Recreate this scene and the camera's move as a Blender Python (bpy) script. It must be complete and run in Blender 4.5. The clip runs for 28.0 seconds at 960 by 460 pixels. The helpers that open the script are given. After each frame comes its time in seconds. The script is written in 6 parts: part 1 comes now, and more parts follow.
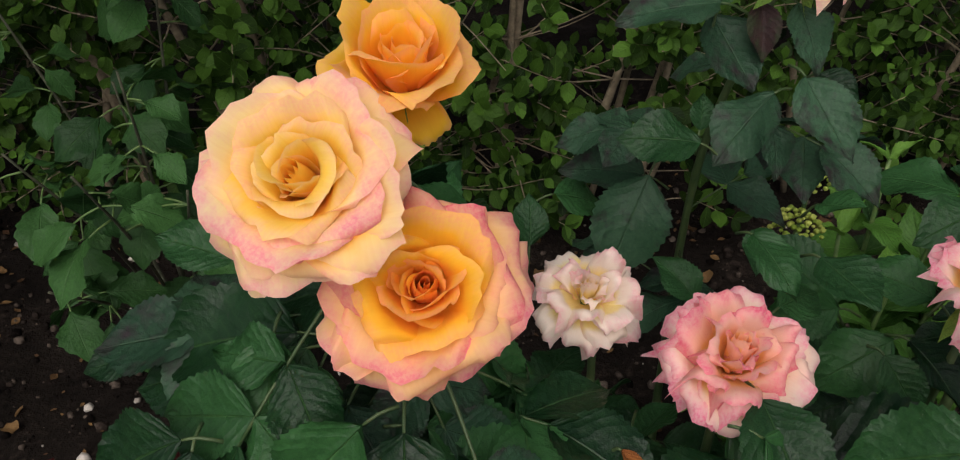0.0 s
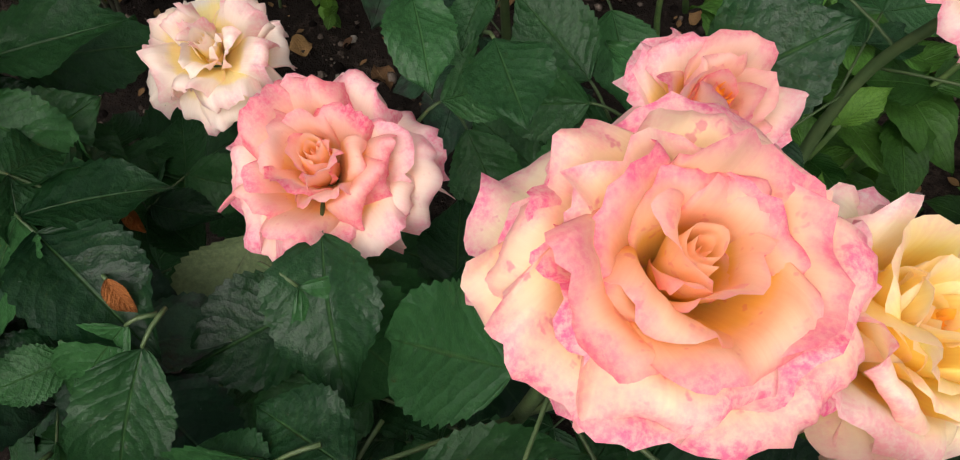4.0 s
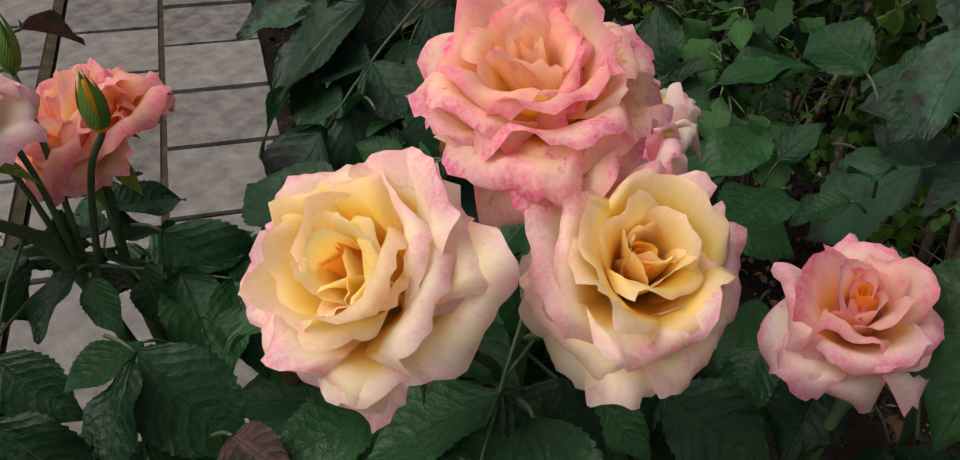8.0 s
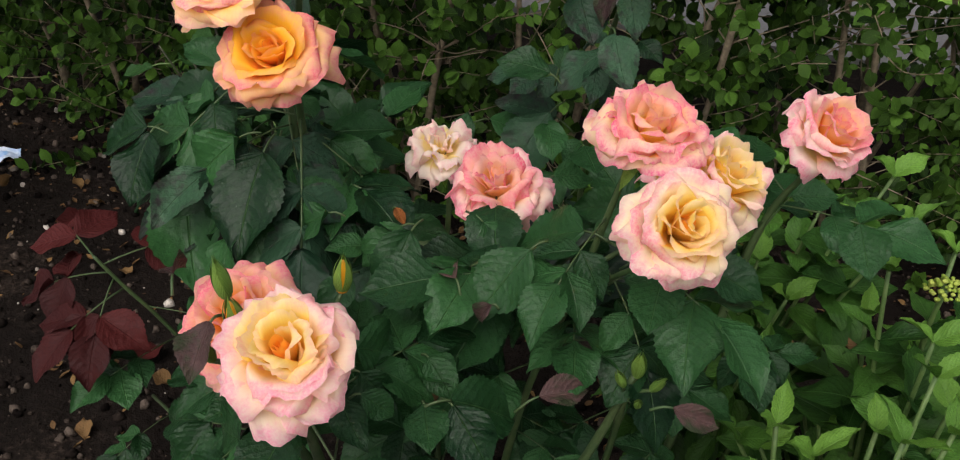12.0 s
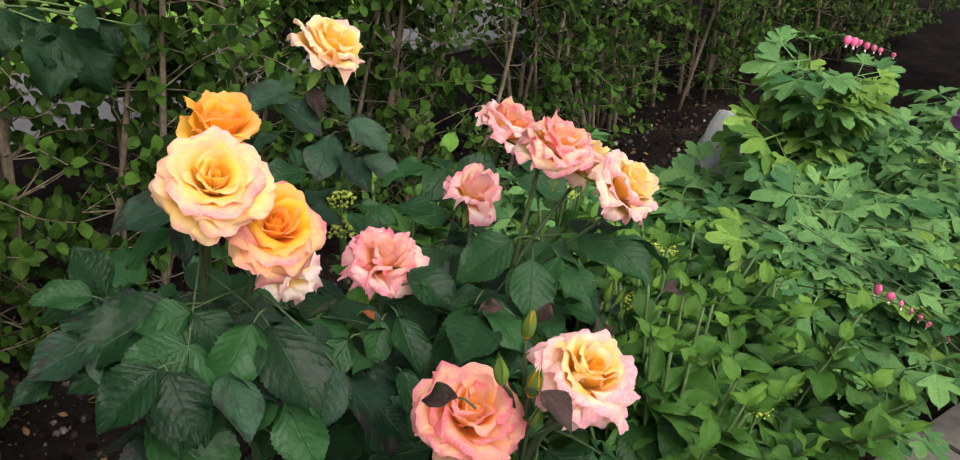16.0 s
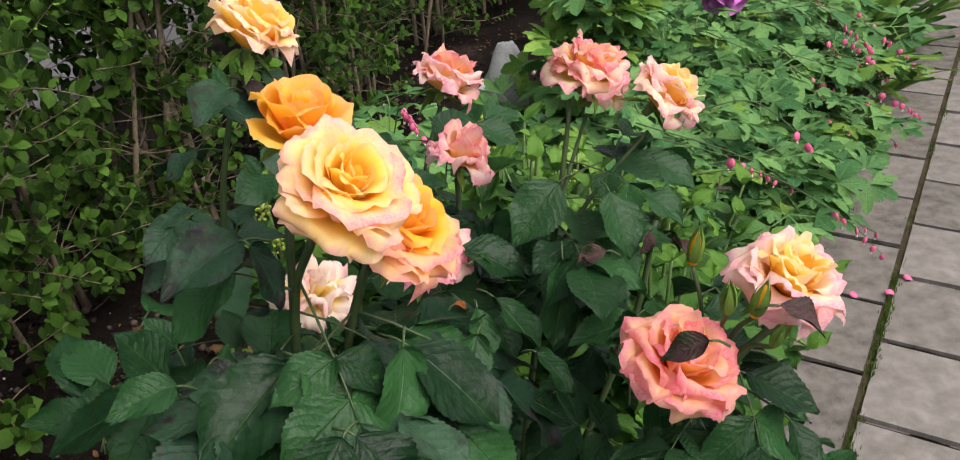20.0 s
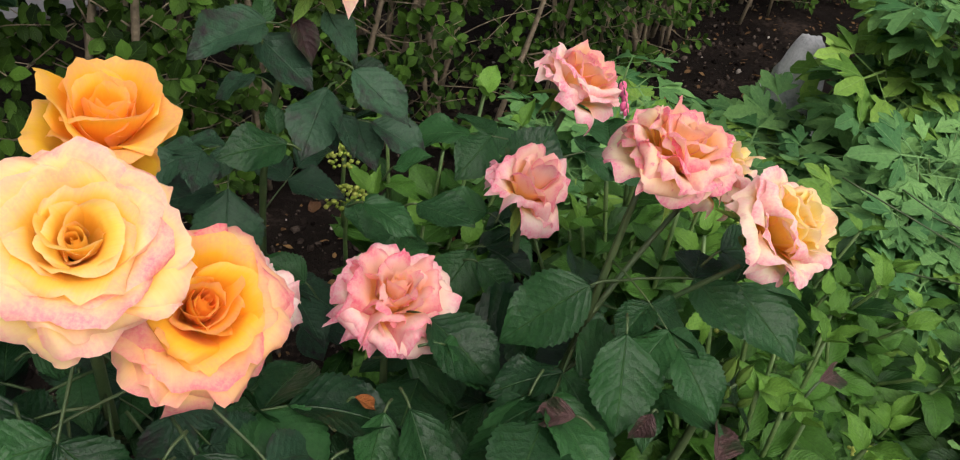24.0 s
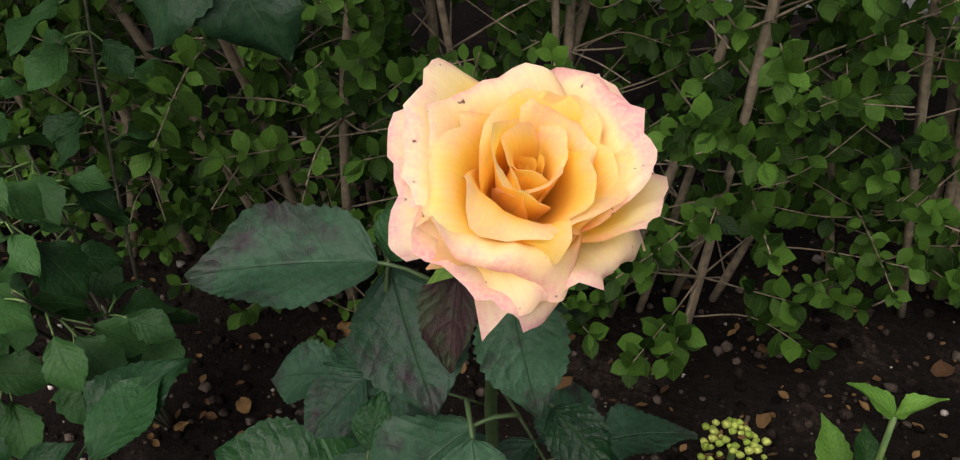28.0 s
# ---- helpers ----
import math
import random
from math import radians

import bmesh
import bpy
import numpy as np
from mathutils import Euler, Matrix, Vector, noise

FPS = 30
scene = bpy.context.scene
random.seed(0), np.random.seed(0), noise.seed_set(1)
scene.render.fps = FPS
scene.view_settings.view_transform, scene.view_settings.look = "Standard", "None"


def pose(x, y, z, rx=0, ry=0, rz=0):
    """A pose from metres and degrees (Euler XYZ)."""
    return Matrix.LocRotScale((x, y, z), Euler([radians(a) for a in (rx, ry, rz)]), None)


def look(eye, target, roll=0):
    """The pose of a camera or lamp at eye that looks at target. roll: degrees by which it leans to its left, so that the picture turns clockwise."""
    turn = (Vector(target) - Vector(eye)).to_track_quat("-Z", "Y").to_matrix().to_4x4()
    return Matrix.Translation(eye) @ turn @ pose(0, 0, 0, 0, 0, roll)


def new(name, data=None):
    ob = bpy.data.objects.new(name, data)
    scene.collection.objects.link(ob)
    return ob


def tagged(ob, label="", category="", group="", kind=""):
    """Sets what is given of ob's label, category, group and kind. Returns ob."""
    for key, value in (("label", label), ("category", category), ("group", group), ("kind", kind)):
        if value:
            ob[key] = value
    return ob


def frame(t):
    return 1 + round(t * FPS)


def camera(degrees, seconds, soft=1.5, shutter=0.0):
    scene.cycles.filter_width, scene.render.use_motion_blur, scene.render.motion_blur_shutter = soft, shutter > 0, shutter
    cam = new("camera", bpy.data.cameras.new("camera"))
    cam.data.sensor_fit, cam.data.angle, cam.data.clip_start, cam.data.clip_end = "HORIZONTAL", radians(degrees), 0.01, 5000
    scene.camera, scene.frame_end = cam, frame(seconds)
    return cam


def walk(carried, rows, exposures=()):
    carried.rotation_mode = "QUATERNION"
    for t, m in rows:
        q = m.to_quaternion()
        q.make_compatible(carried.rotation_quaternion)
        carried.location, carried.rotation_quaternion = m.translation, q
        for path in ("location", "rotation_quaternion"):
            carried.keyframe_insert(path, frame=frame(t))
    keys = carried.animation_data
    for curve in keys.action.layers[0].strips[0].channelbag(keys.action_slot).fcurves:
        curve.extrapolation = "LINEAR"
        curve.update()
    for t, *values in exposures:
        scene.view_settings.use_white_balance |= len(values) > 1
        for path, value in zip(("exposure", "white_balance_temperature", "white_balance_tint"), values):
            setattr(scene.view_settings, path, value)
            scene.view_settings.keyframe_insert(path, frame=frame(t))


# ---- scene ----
cam = camera(57.2, 28.0, 1.15)
PATH = [
    (0.0, 0.0085, -0.0081, 1.2097, 52.0, 0.79, -0.78),
    (0.5, 0.0634, 0.0145, 1.2264, 52.36, 2.2, 4.9),
    (1.0, 0.0918, 0.0617, 1.2178, 50.99, 4.1, 9.06),
    (1.5, 0.121, 0.1203, 1.1853, 48.2, 5.08, 11.42),
    (2.0, 0.1454, 0.1702, 1.1437, 43.1, 4.34, 10.92),
    (2.5, 0.1718, 0.186, 1.1265, 39.51, 2.53, 9.88),
    (3.0, 0.1933, 0.165, 1.1182, 32.96, 0.46, 9.1),
    (3.5, 0.2243, 0.1563, 1.1226, 31.52, 0.31, 6.6),
    (5.5, 0.4619, 0.0825, 1.1364, 45.4, 2.96, 33.27),
    (6.0, 0.5177, 0.1122, 1.1174, 48.09, 0.97, 51.13),
    (6.5, 0.5555, 0.109, 1.1176, 52.64, -0.05, 64.97),
    (7.0, 0.5508, 0.1071, 1.1099, 53.23, -1.42, 68.0),
    (7.5, 0.5388, 0.1254, 1.1052, 52.55, -1.42, 69.17),
    (8.0, 0.5283, 0.1198, 1.0996, 52.67, -2.61, 67.11),
    (8.5, 0.5114, 0.0842, 1.0996, 53.07, -4.4, 62.35),
    (9.0, 0.4838, 0.0241, 1.1172, 53.64, -4.77, 54.18),
    (9.5, 0.4511, -0.0643, 1.143, 53.57, -3.6, 45.34),
    (10.0, 0.4453, -0.1472, 1.158, 55.23, -3.77, 39.73),
    (10.5, 0.4737, -0.2046, 1.1765, 56.11, -2.69, 38.55),
    (11.0, 0.436, -0.2346, 1.1968, 56.68, -1.62, 32.84),
    (11.5, 0.3667, -0.29, 1.223, 56.24, -1.79, 22.26),
    (12.0, 0.3178, -0.3314, 1.2498, 55.57, -3.32, 15.73),
    (12.5, 0.2478, -0.3425, 1.2749, 55.36, -3.47, 7.78),
    (13.0, 0.1665, -0.3642, 1.2904, 54.37, -3.45, 0.4),
    (13.5, 0.0498, -0.3989, 1.3109, 58.65, -4.97, -10.29),
    (15.5, -0.2482, -0.3761, 1.3141, 61.77, -2.24, -36.87),
    (16.0, -0.3541, -0.3263, 1.3145, 62.0, -2.4, -42.51),
    (16.5, -0.4652, -0.2702, 1.3004, 62.66, -3.16, -48.85),
    (17.0, -0.4756, -0.2076, 1.2909, 63.03, -1.09, -55.37),
    (17.5, -0.4264, -0.1425, 1.2798, 60.6, 0.72, -59.71),
    (18.0, -0.3817, -0.0781, 1.2814, 58.18, 1.88, -60.03),
    (18.5, -0.3982, -0.0297, 1.2859, 57.26, 4.06, -63.13),
    (19.0, -0.4595, 0.0034, 1.2745, 58.97, 4.32, -67.4),
    (19.5, -0.4846, 0.0107, 1.2653, 60.15, 3.69, -68.25),
    (20.0, -0.4853, 0.0078, 1.2501, 60.27, 3.06, -66.93),
    (20.5, -0.476, -0.0306, 1.2359, 60.82, 1.15, -62.71),
    (21.0, -0.4458, -0.1086, 1.2351, 60.83, -0.74, -55.17),
    (21.5, -0.4051, -0.1474, 1.2349, 60.39, -1.65, -49.8),
    (23.5, -0.2242, -0.0448, 1.2428, 55.54, -6.14, -43.32),
    (24.0, -0.1408, -0.0436, 1.2435, 54.57, -4.75, -39.81),
    (24.5, -0.0735, -0.0701, 1.2587, 59.26, -2.52, -30.97),
    (25.0, -0.0359, -0.0777, 1.2608, 61.24, -0.86, -25.1),
    (25.5, 0.0039, -0.0315, 1.2454, 62.03, -1.16, -20.35),
    (26.0, 0.0782, 0.0551, 1.2277, 59.11, -2.67, -15.39),
    (26.5, 0.1228, 0.1324, 1.2256, 57.15, -2.55, -13.11),
    (27.0, 0.19, 0.2272, 1.1942, 55.39, -0.68, -7.38),
    (27.5, 0.2648, 0.2963, 1.1813, 52.96, 1.25, 3.98),
    (28.0, 0.3022, 0.3392, 1.1732, 51.84, 2.83, 13.74),
]
EXPOSURE = [(0.0, 0.0, 6600, 15), (2.0, 0.45, 6600, 13), (3.0, 0.75, 6600, 13), (6.0, 0.1, 6600, 17), (9.0, 0.08, 6600, 16), (12.0, 0.26, 6600, 15), (17.0, 0.68, 6600, 16), (21.0, 0.7, 6600, 16), (25.0, 0.4, 6600, 17), (28.0, 0.42, 6600, 17)]
walk(cam, [(t, pose(*row)) for t, *row in PATH], EXPOSURE)
# ---- end of camera ----

# ---- world and light ----
world = bpy.data.worlds.new("overcast_sky")
scene.world = world
world.use_nodes = True
wn = world.node_tree.nodes
sky = wn.new("ShaderNodeTexSky")
sky.sky_type, sky.sun_disc, sky.sun_elevation, sky.sun_rotation = "NISHITA", False, radians(53), radians(190)
sky.air_density, sky.dust_density = 1.0, 4.0
wn["Background"].inputs["Strength"].default_value = 0.15
veil = wn.new("ShaderNodeHueSaturation")     # cloud takes most of the blue out of the sky
veil.inputs["Saturation"].default_value = 0.3
world.node_tree.links.new(sky.outputs[0], veil.inputs["Color"])
world.node_tree.links.new(veil.outputs[0], wn["Background"].inputs["Color"])
sun_data = bpy.data.lights.new("sun", "SUN")
sun_data.energy, sun_data.angle, sun_data.color = 1.5, radians(60), (1.0, 0.96, 0.9)
sun = new("sun", sun_data)
sun.matrix_world = look((-1.0, -5.2, 7.0), (0, 0.3, 0.5))

# ---- materials ----


def material(name):
    mat = bpy.data.materials.new(name)
    mat.use_nodes = True
    return mat, mat.node_tree.nodes, mat.node_tree.links, mat.node_tree.nodes["Principled BSDF"]


def ramp(nodes, stops):
    node = nodes.new("ShaderNodeValToRGB")
    el = node.color_ramp.elements
    while len(el) < len(stops):
        el.new(0.5)
    for e, (p, c) in zip(el, stops):
        e.position, e.color = p, (*c, 1)
    return node


def mixed(nodes, links, mode, fac, a, b):
    node = nodes.new("ShaderNodeMix")
    node.data_type, node.blend_type = "RGBA", mode
    for socket, value in ((0, fac), (6, a), (7, b)):
        if isinstance(value, (int, float)):
            node.inputs[socket].default_value = value
        elif isinstance(value, tuple):
            node.inputs[socket].default_value = (*value, 1)
        else:
            links.new(value, node.inputs[socket])
    return node.outputs[2]


def calc(nodes, links, op, a, b=0.0, clamp=False):
    node = nodes.new("ShaderNodeMath")
    node.operation, node.use_clamp = op, clamp
    for i, value in enumerate((a, b)):
        if isinstance(value, (int, float)):
            node.inputs[i].default_value = value
        else:
            links.new(value, node.inputs[i])
    return node.outputs[0]


def noise_tex(nodes, links, scale, detail=3.0, rough=0.6, where="Object"):
    co = nodes.new("ShaderNodeTexCoord")
    node = nodes.new("ShaderNodeTexNoise")
    node.inputs["Scale"].default_value, node.inputs["Detail"].default_value = scale, detail
    node.inputs["Roughness"].default_value = rough
    links.new(co.outputs[where], node.inputs["Vector"])
    return node.outputs["Fac"]


def bump(nodes, links, height, strength, distance, bsdf):
    node = nodes.new("ShaderNodeBump")
    node.inputs["Strength"].default_value, node.inputs["Distance"].default_value = strength, distance
    links.new(height, node.inputs["Height"])
    links.new(node.outputs[0], bsdf.inputs["Normal"])
    return node


def see_through(nodes, links, bsdf, colour, share):
    """Lets part of the light pass through a thin blade."""
    thin = nodes.new("ShaderNodeBsdfTranslucent")
    mix = nodes.new("ShaderNodeMixShader")
    mix.inputs[0].default_value = share
    links.new(colour, thin.inputs["Color"])
    links.new(bsdf.outputs[0], mix.inputs[1])
    links.new(thin.outputs[0], mix.inputs[2])
    links.new(mix.outputs[0], nodes["Material Output"].inputs["Surface"])


def petal_material(name, heart, body, rim, blush, rim_from=0.82, spots=0.0, spot_colour=None, spot_at=0.63, thin=0.4):
    """A petal coloured from its claw (v = 0) to its rim (v = 1), flushed at the margin."""
    mat, nodes, links, bsdf = material(name)
    uv = nodes.new("ShaderNodeUVMap")
    sep = nodes.new("ShaderNodeSeparateXYZ")
    links.new(uv.outputs[0], sep.inputs[0])
    info = nodes.new("ShaderNodeObjectInfo")
    grain = noise_tex(nodes, links, 55, 4)
    fine = noise_tex(nodes, links, 420, 3)
    v = calc(nodes, links, "ADD", sep.outputs[1], calc(nodes, links, "MULTIPLY", calc(nodes, links, "SUBTRACT", grain, 0.5), 0.32))
    v = calc(nodes, links, "ADD", v, calc(nodes, links, "MULTIPLY", calc(nodes, links, "SUBTRACT", info.outputs["Random"], 0.5), 0.18))
    base = ramp(nodes, [(0.0, heart), (0.5, tuple(0.85 * h + 0.15 * b for h, b in zip(heart, body))), (rim_from, body), (1.0, rim)])
    links.new(v, base.inputs[0])
    side = calc(nodes, links, "ABSOLUTE", calc(nodes, links, "SUBTRACT", sep.outputs[0], 0.5))
    edge = calc(nodes, links, "MAXIMUM", calc(nodes, links, "MULTIPLY", side, 1.85), calc(nodes, links, "SUBTRACT", v, 0.08))
    edge = calc(nodes, links, "ADD", edge, calc(nodes, links, "MULTIPLY", calc(nodes, links, "SUBTRACT", grain, 0.5), 0.5))
    flush = ramp(nodes, [(0.72, (0, 0, 0)), (0.96, (1, 1, 1))])
    links.new(edge, flush.inputs[0])
    freckle = ramp_of(nodes, links, noise_tex(nodes, links, 520, 4, 0.7), (0.4, 0.4, 0.4), (1, 1, 1), 0.38, 0.6)
    amount = calc(nodes, links, "MULTIPLY", calc(nodes, links, "MULTIPLY", flush.outputs[0], freckle), calc(nodes, links, "ADD", 0.55, calc(nodes, links, "MULTIPLY", info.outputs["Random"], 0.45)))
    colour = mixed(nodes, links, "MIX", amount, base.outputs[0], blush)
    if spots:
        dots = ramp(nodes, [(spot_at, (0, 0, 0)), (spot_at + 0.06, (1, 1, 1))])
        links.new(noise_tex(nodes, links, 230, 2), dots.inputs[0])
        colour = mixed(nodes, links, "MIX", calc(nodes, links, "MULTIPLY", dots.outputs[0], spots), colour, spot_colour or tuple(0.85 * c for c in blush))
    # fine veins that run from claw to rim
    wave = nodes.new("ShaderNodeTexNoise")
    wave.inputs["Scale"].default_value = 1.0
    stretch = nodes.new("ShaderNodeMapping")
    stretch.inputs["Scale"].default_value = (46, 3.0, 1)
    links.new(uv.outputs[0], stretch.inputs[0])
    links.new(stretch.outputs[0], wave.inputs["Vector"])
    colour = mixed(nodes, links, "MULTIPLY", 0.12, colour, ramp_of(nodes, links, wave.outputs["Fac"], (0.8, 0.5, 0.4), (1, 1, 1)))
    links.new(colour, bsdf.inputs["Base Color"])
    bsdf.inputs["Roughness"].default_value = 0.62
    bsdf.inputs["Specular IOR Level"].default_value = 0.25
    bsdf.inputs["Sheen Weight"].default_value = 0.08
    bump(nodes, links, calc(nodes, links, "ADD", calc(nodes, links, "MULTIPLY", wave.outputs["Fac"], 0.5), calc(nodes, links, "MULTIPLY", fine, 0.3)), 0.35, 0.0008, bsdf)
    see_through(nodes, links, bsdf, colour, thin)
    return mat


def ramp_of(nodes, links, value, a, b, lo=0.3, hi=0.7):
    node = ramp(nodes, [(lo, a), (hi, b)])
    links.new(value, node.inputs[0])
    return node.outputs[0]


def leaf_material(name, dark, light, vein, rough=0.42, veins=8.0, slant=0.5, blight=None, gloss=0.12, through_share=0.12, dust=0.0, blight_at=0.5, patch_size=2.6, pucker=0.0):
    """A leaf blade: midrib and side veins, mottling, a lighter or darker cast from leaf to leaf."""
    mat, nodes, links, bsdf = material(name)
    uv = nodes.new("ShaderNodeUVMap")
    sep = nodes.new("ShaderNodeSeparateXYZ")
    links.new(uv.outputs[0], sep.inputs[0])
    info = nodes.new("ShaderNodeObjectInfo")
    geo = nodes.new("ShaderNodeNewGeometry")
    cast = calc(nodes, links, "FRACT", calc(nodes, links, "ADD", info.outputs["Random"], geo.outputs["Random Per Island"]))
    blotch = noise_tex(nodes, links, patch_size, 5)
    base = ramp_of(nodes, links, calc(nodes, links, "ADD", calc(nodes, links, "MULTIPLY", blotch, 0.45), calc(nodes, links, "MULTIPLY", cast, 0.6)), dark, light, 0.2, 0.85)
    side = calc(nodes, links, "ABSOLUTE", calc(nodes, links, "SUBTRACT", sep.outputs[0], 0.5))
    rib = calc(nodes, links, "SUBTRACT", 1.0, calc(nodes, links, "MULTIPLY", side, 50.0), True)
    along = calc(nodes, links, "SUBTRACT", sep.outputs[1], calc(nodes, links, "MULTIPLY", calc(nodes, links, "POWER", side, 1.35), slant * 1.5))
    along = calc(nodes, links, "ADD", along, calc(nodes, links, "MULTIPLY", calc(nodes, links, "SUBTRACT", noise_tex(nodes, links, 7, 2), 0.5), 0.09))
    saw = calc(nodes, links, "ABSOLUTE", calc(nodes, links, "SUBTRACT", calc(nodes, links, "FRACT", calc(nodes, links, "MULTIPLY", along, veins)), 0.5))
    vein_line = calc(nodes, links, "SUBTRACT", 1.0, calc(nodes, links, "MULTIPLY", saw, 12.0), True)
    lines = calc(nodes, links, "MAXIMUM", calc(nodes, links, "MULTIPLY", rib, 0.5), calc(nodes, links, "MULTIPLY", vein_line, 0.12))
    colour = mixed(nodes, links, "MIX", lines, base, vein)
    colour = mixed(nodes, links, "MULTIPLY", 0.55, colour, ramp_of(nodes, links, noise_tex(nodes, links, 24, 5, 0.7), (0.35, 0.4, 0.45), (1.2, 1.2, 1.1)))
    if blight:
        patch = ramp_of(nodes, links, noise_tex(nodes, links, 2.0, 6, 0.65), (0, 0, 0), (1, 1, 1), blight_at, blight_at + 0.12)
        colour = mixed(nodes, links, "MIX", patch, colour, blight)
    if dust:
        specks = ramp_of(nodes, links, noise_tex(nodes, links, 20, 5, 0.75), (0, 0, 0), (1, 1, 1), 0.66, 0.72)
        colour = mixed(nodes, links, "MIX", calc(nodes, links, "MULTIPLY", specks, dust), colour, (0.24, 0.27, 0.24))
    links.new(colour, bsdf.inputs["Base Color"])
    links.new(ramp_of(nodes, links, blotch, (rough - 0.08,) * 3, (rough + 0.12,) * 3), bsdf.inputs["Roughness"])
    bsdf.inputs["Specular IOR Level"].default_value = gloss
    quilt = calc(nodes, links, "SUBTRACT", calc(nodes, links, "MULTIPLY", calc(nodes, links, "MULTIPLY", saw, saw), 0.7), calc(nodes, links, "MULTIPLY", rib, 0.5))
    quilt = calc(nodes, links, "ADD", quilt, calc(nodes, links, "MULTIPLY", noise_tex(nodes, links, 9, 4), 0.9))
    if pucker:
        cells = nodes.new("ShaderNodeTexVoronoi")
        cells.feature, cells.inputs["Scale"].default_value = "SMOOTH_F1", 11.0
        stretch = nodes.new("ShaderNodeMapping")
        stretch.inputs["Scale"].default_value = (1.3, 0.9, 0.4)
        links.new(nodes.new("ShaderNodeTexCoord").outputs["Object"], stretch.inputs[0])
        links.new(stretch.outputs[0], cells.inputs["Vector"])
        quilt = calc(nodes, links, "SUBTRACT", quilt, calc(nodes, links, "MULTIPLY", cells.outputs["Distance"], pucker))
    bump(nodes, links, quilt, 0.6, 0.003, bsdf)
    see_through(nodes, links, bsdf, colour, through_share)
    return mat


def stem_material(name, a, b, scale=60, rough=0.6, strength=0.4):
    mat, nodes, links, bsdf = material(name)
    n = noise_tex(nodes, links, scale, 5, 0.65)
    links.new(ramp_of(nodes, links, n, a, b, 0.32, 0.68), bsdf.inputs["Base Color"])
    bsdf.inputs["Roughness"].default_value = rough
    bump(nodes, links, n, strength, 0.004, bsdf)
    return mat


def rough_material(name, stops, scale, fine, rough, depth, strength=0.6, varied=0.0):
    """A mineral surface: colour stops over two sizes of grain."""
    mat, nodes, links, bsdf = material(name)
    broad, grain = noise_tex(nodes, links, scale, 5, 0.6), noise_tex(nodes, links, fine, 4, 0.7)
    value = calc(nodes, links, "ADD", calc(nodes, links, "MULTIPLY", broad, 0.55), calc(nodes, links, "MULTIPLY", grain, 0.45))
    if varied:
        info = nodes.new("ShaderNodeObjectInfo")
        geo = nodes.new("ShaderNodeNewGeometry")
        cast = calc(nodes, links, "FRACT", calc(nodes, links, "ADD", info.outputs["Random"], geo.outputs["Random Per Island"]))
        value = calc(nodes, links, "ADD", value, calc(nodes, links, "MULTIPLY", calc(nodes, links, "SUBTRACT", cast, 0.5), varied))
    node = ramp(nodes, stops)
    links.new(value, node.inputs[0])
    links.new(node.outputs[0], bsdf.inputs["Base Color"])
    bsdf.inputs["Roughness"].default_value = rough
    bsdf.inputs["Specular IOR Level"].default_value = 0.05
    bump(nodes, links, value, strength, depth, bsdf)
    return mat


YELLOW = petal_material("petal_yellow_peach", (1.0, 0.67, 0.05), (1.0, 0.8, 0.35), (1.0, 0.76, 0.56), (0.96, 0.36, 0.42), 0.76, thin=0.5)
YELLOW_HEART = petal_material("petal_yellow_heart", (1.0, 0.68, 0.04), (1.0, 0.77, 0.14), (1.0, 0.84, 0.38), (1.0, 0.68, 0.42), 0.8, thin=0.58)
SPECKED = petal_material("petal_yellow_specked", (1.0, 0.71, 0.05), (1.0, 0.84, 0.36), (1.0, 0.84, 0.64), (0.95, 0.36, 0.44), 0.7, 0.9, (0.07, 0.025, 0.01), 0.7, thin=0.5)
ORANGE = petal_material("petal_orange", (1.0, 0.5, 0.015), (1.0, 0.61, 0.04), (1.0, 0.67, 0.15), (1.0, 0.5, 0.2), 0.82, thin=0.5)
CORAL = petal_material("petal_coral", (1.0, 0.58, 0.03), (1.0, 0.7, 0.22), (0.99, 0.6, 0.44), (0.94, 0.2, 0.3), 0.64, thin=0.5)
CREAM = petal_material("petal_cream", (1.0, 0.74, 0.08), (1.0, 0.9, 0.58), (0.99, 0.87, 0.76), (0.94, 0.34, 0.45), 0.68, 0.25, thin=0.5)
CREAM_HEART = petal_material("petal_cream_heart", (1.0, 0.71, 0.05), (1.0, 0.82, 0.22), (1.0, 0.89, 0.54), (1.0, 0.68, 0.48), 0.74, thin=0.58)
PINK = petal_material("petal_pink", (1.0, 0.74, 0.1), (1.0, 0.81, 0.46), (0.98, 0.76, 0.64), (0.92, 0.14, 0.34), 0.66, 0.5, thin=0.5)
PINK_HEART = petal_material("petal_pink_heart", (1.0, 0.72, 0.1), (1.0, 0.74, 0.38), (0.98, 0.58, 0.52), (0.92, 0.14, 0.33), 0.6, 0.3, thin=0.56)
PEACH = petal_material("petal_peach", (1.0, 0.54, 0.06), (1.0, 0.66, 0.3), (0.98, 0.65, 0.52), (0.94, 0.22, 0.35), 0.66, thin=0.56)
SHELL = petal_material("petal_shell", (1.0, 0.68, 0.1), (1.0, 0.83, 0.54), (0.98, 0.81, 0.74), (0.93, 0.38, 0.5), 0.62, 0.15, thin=0.5)
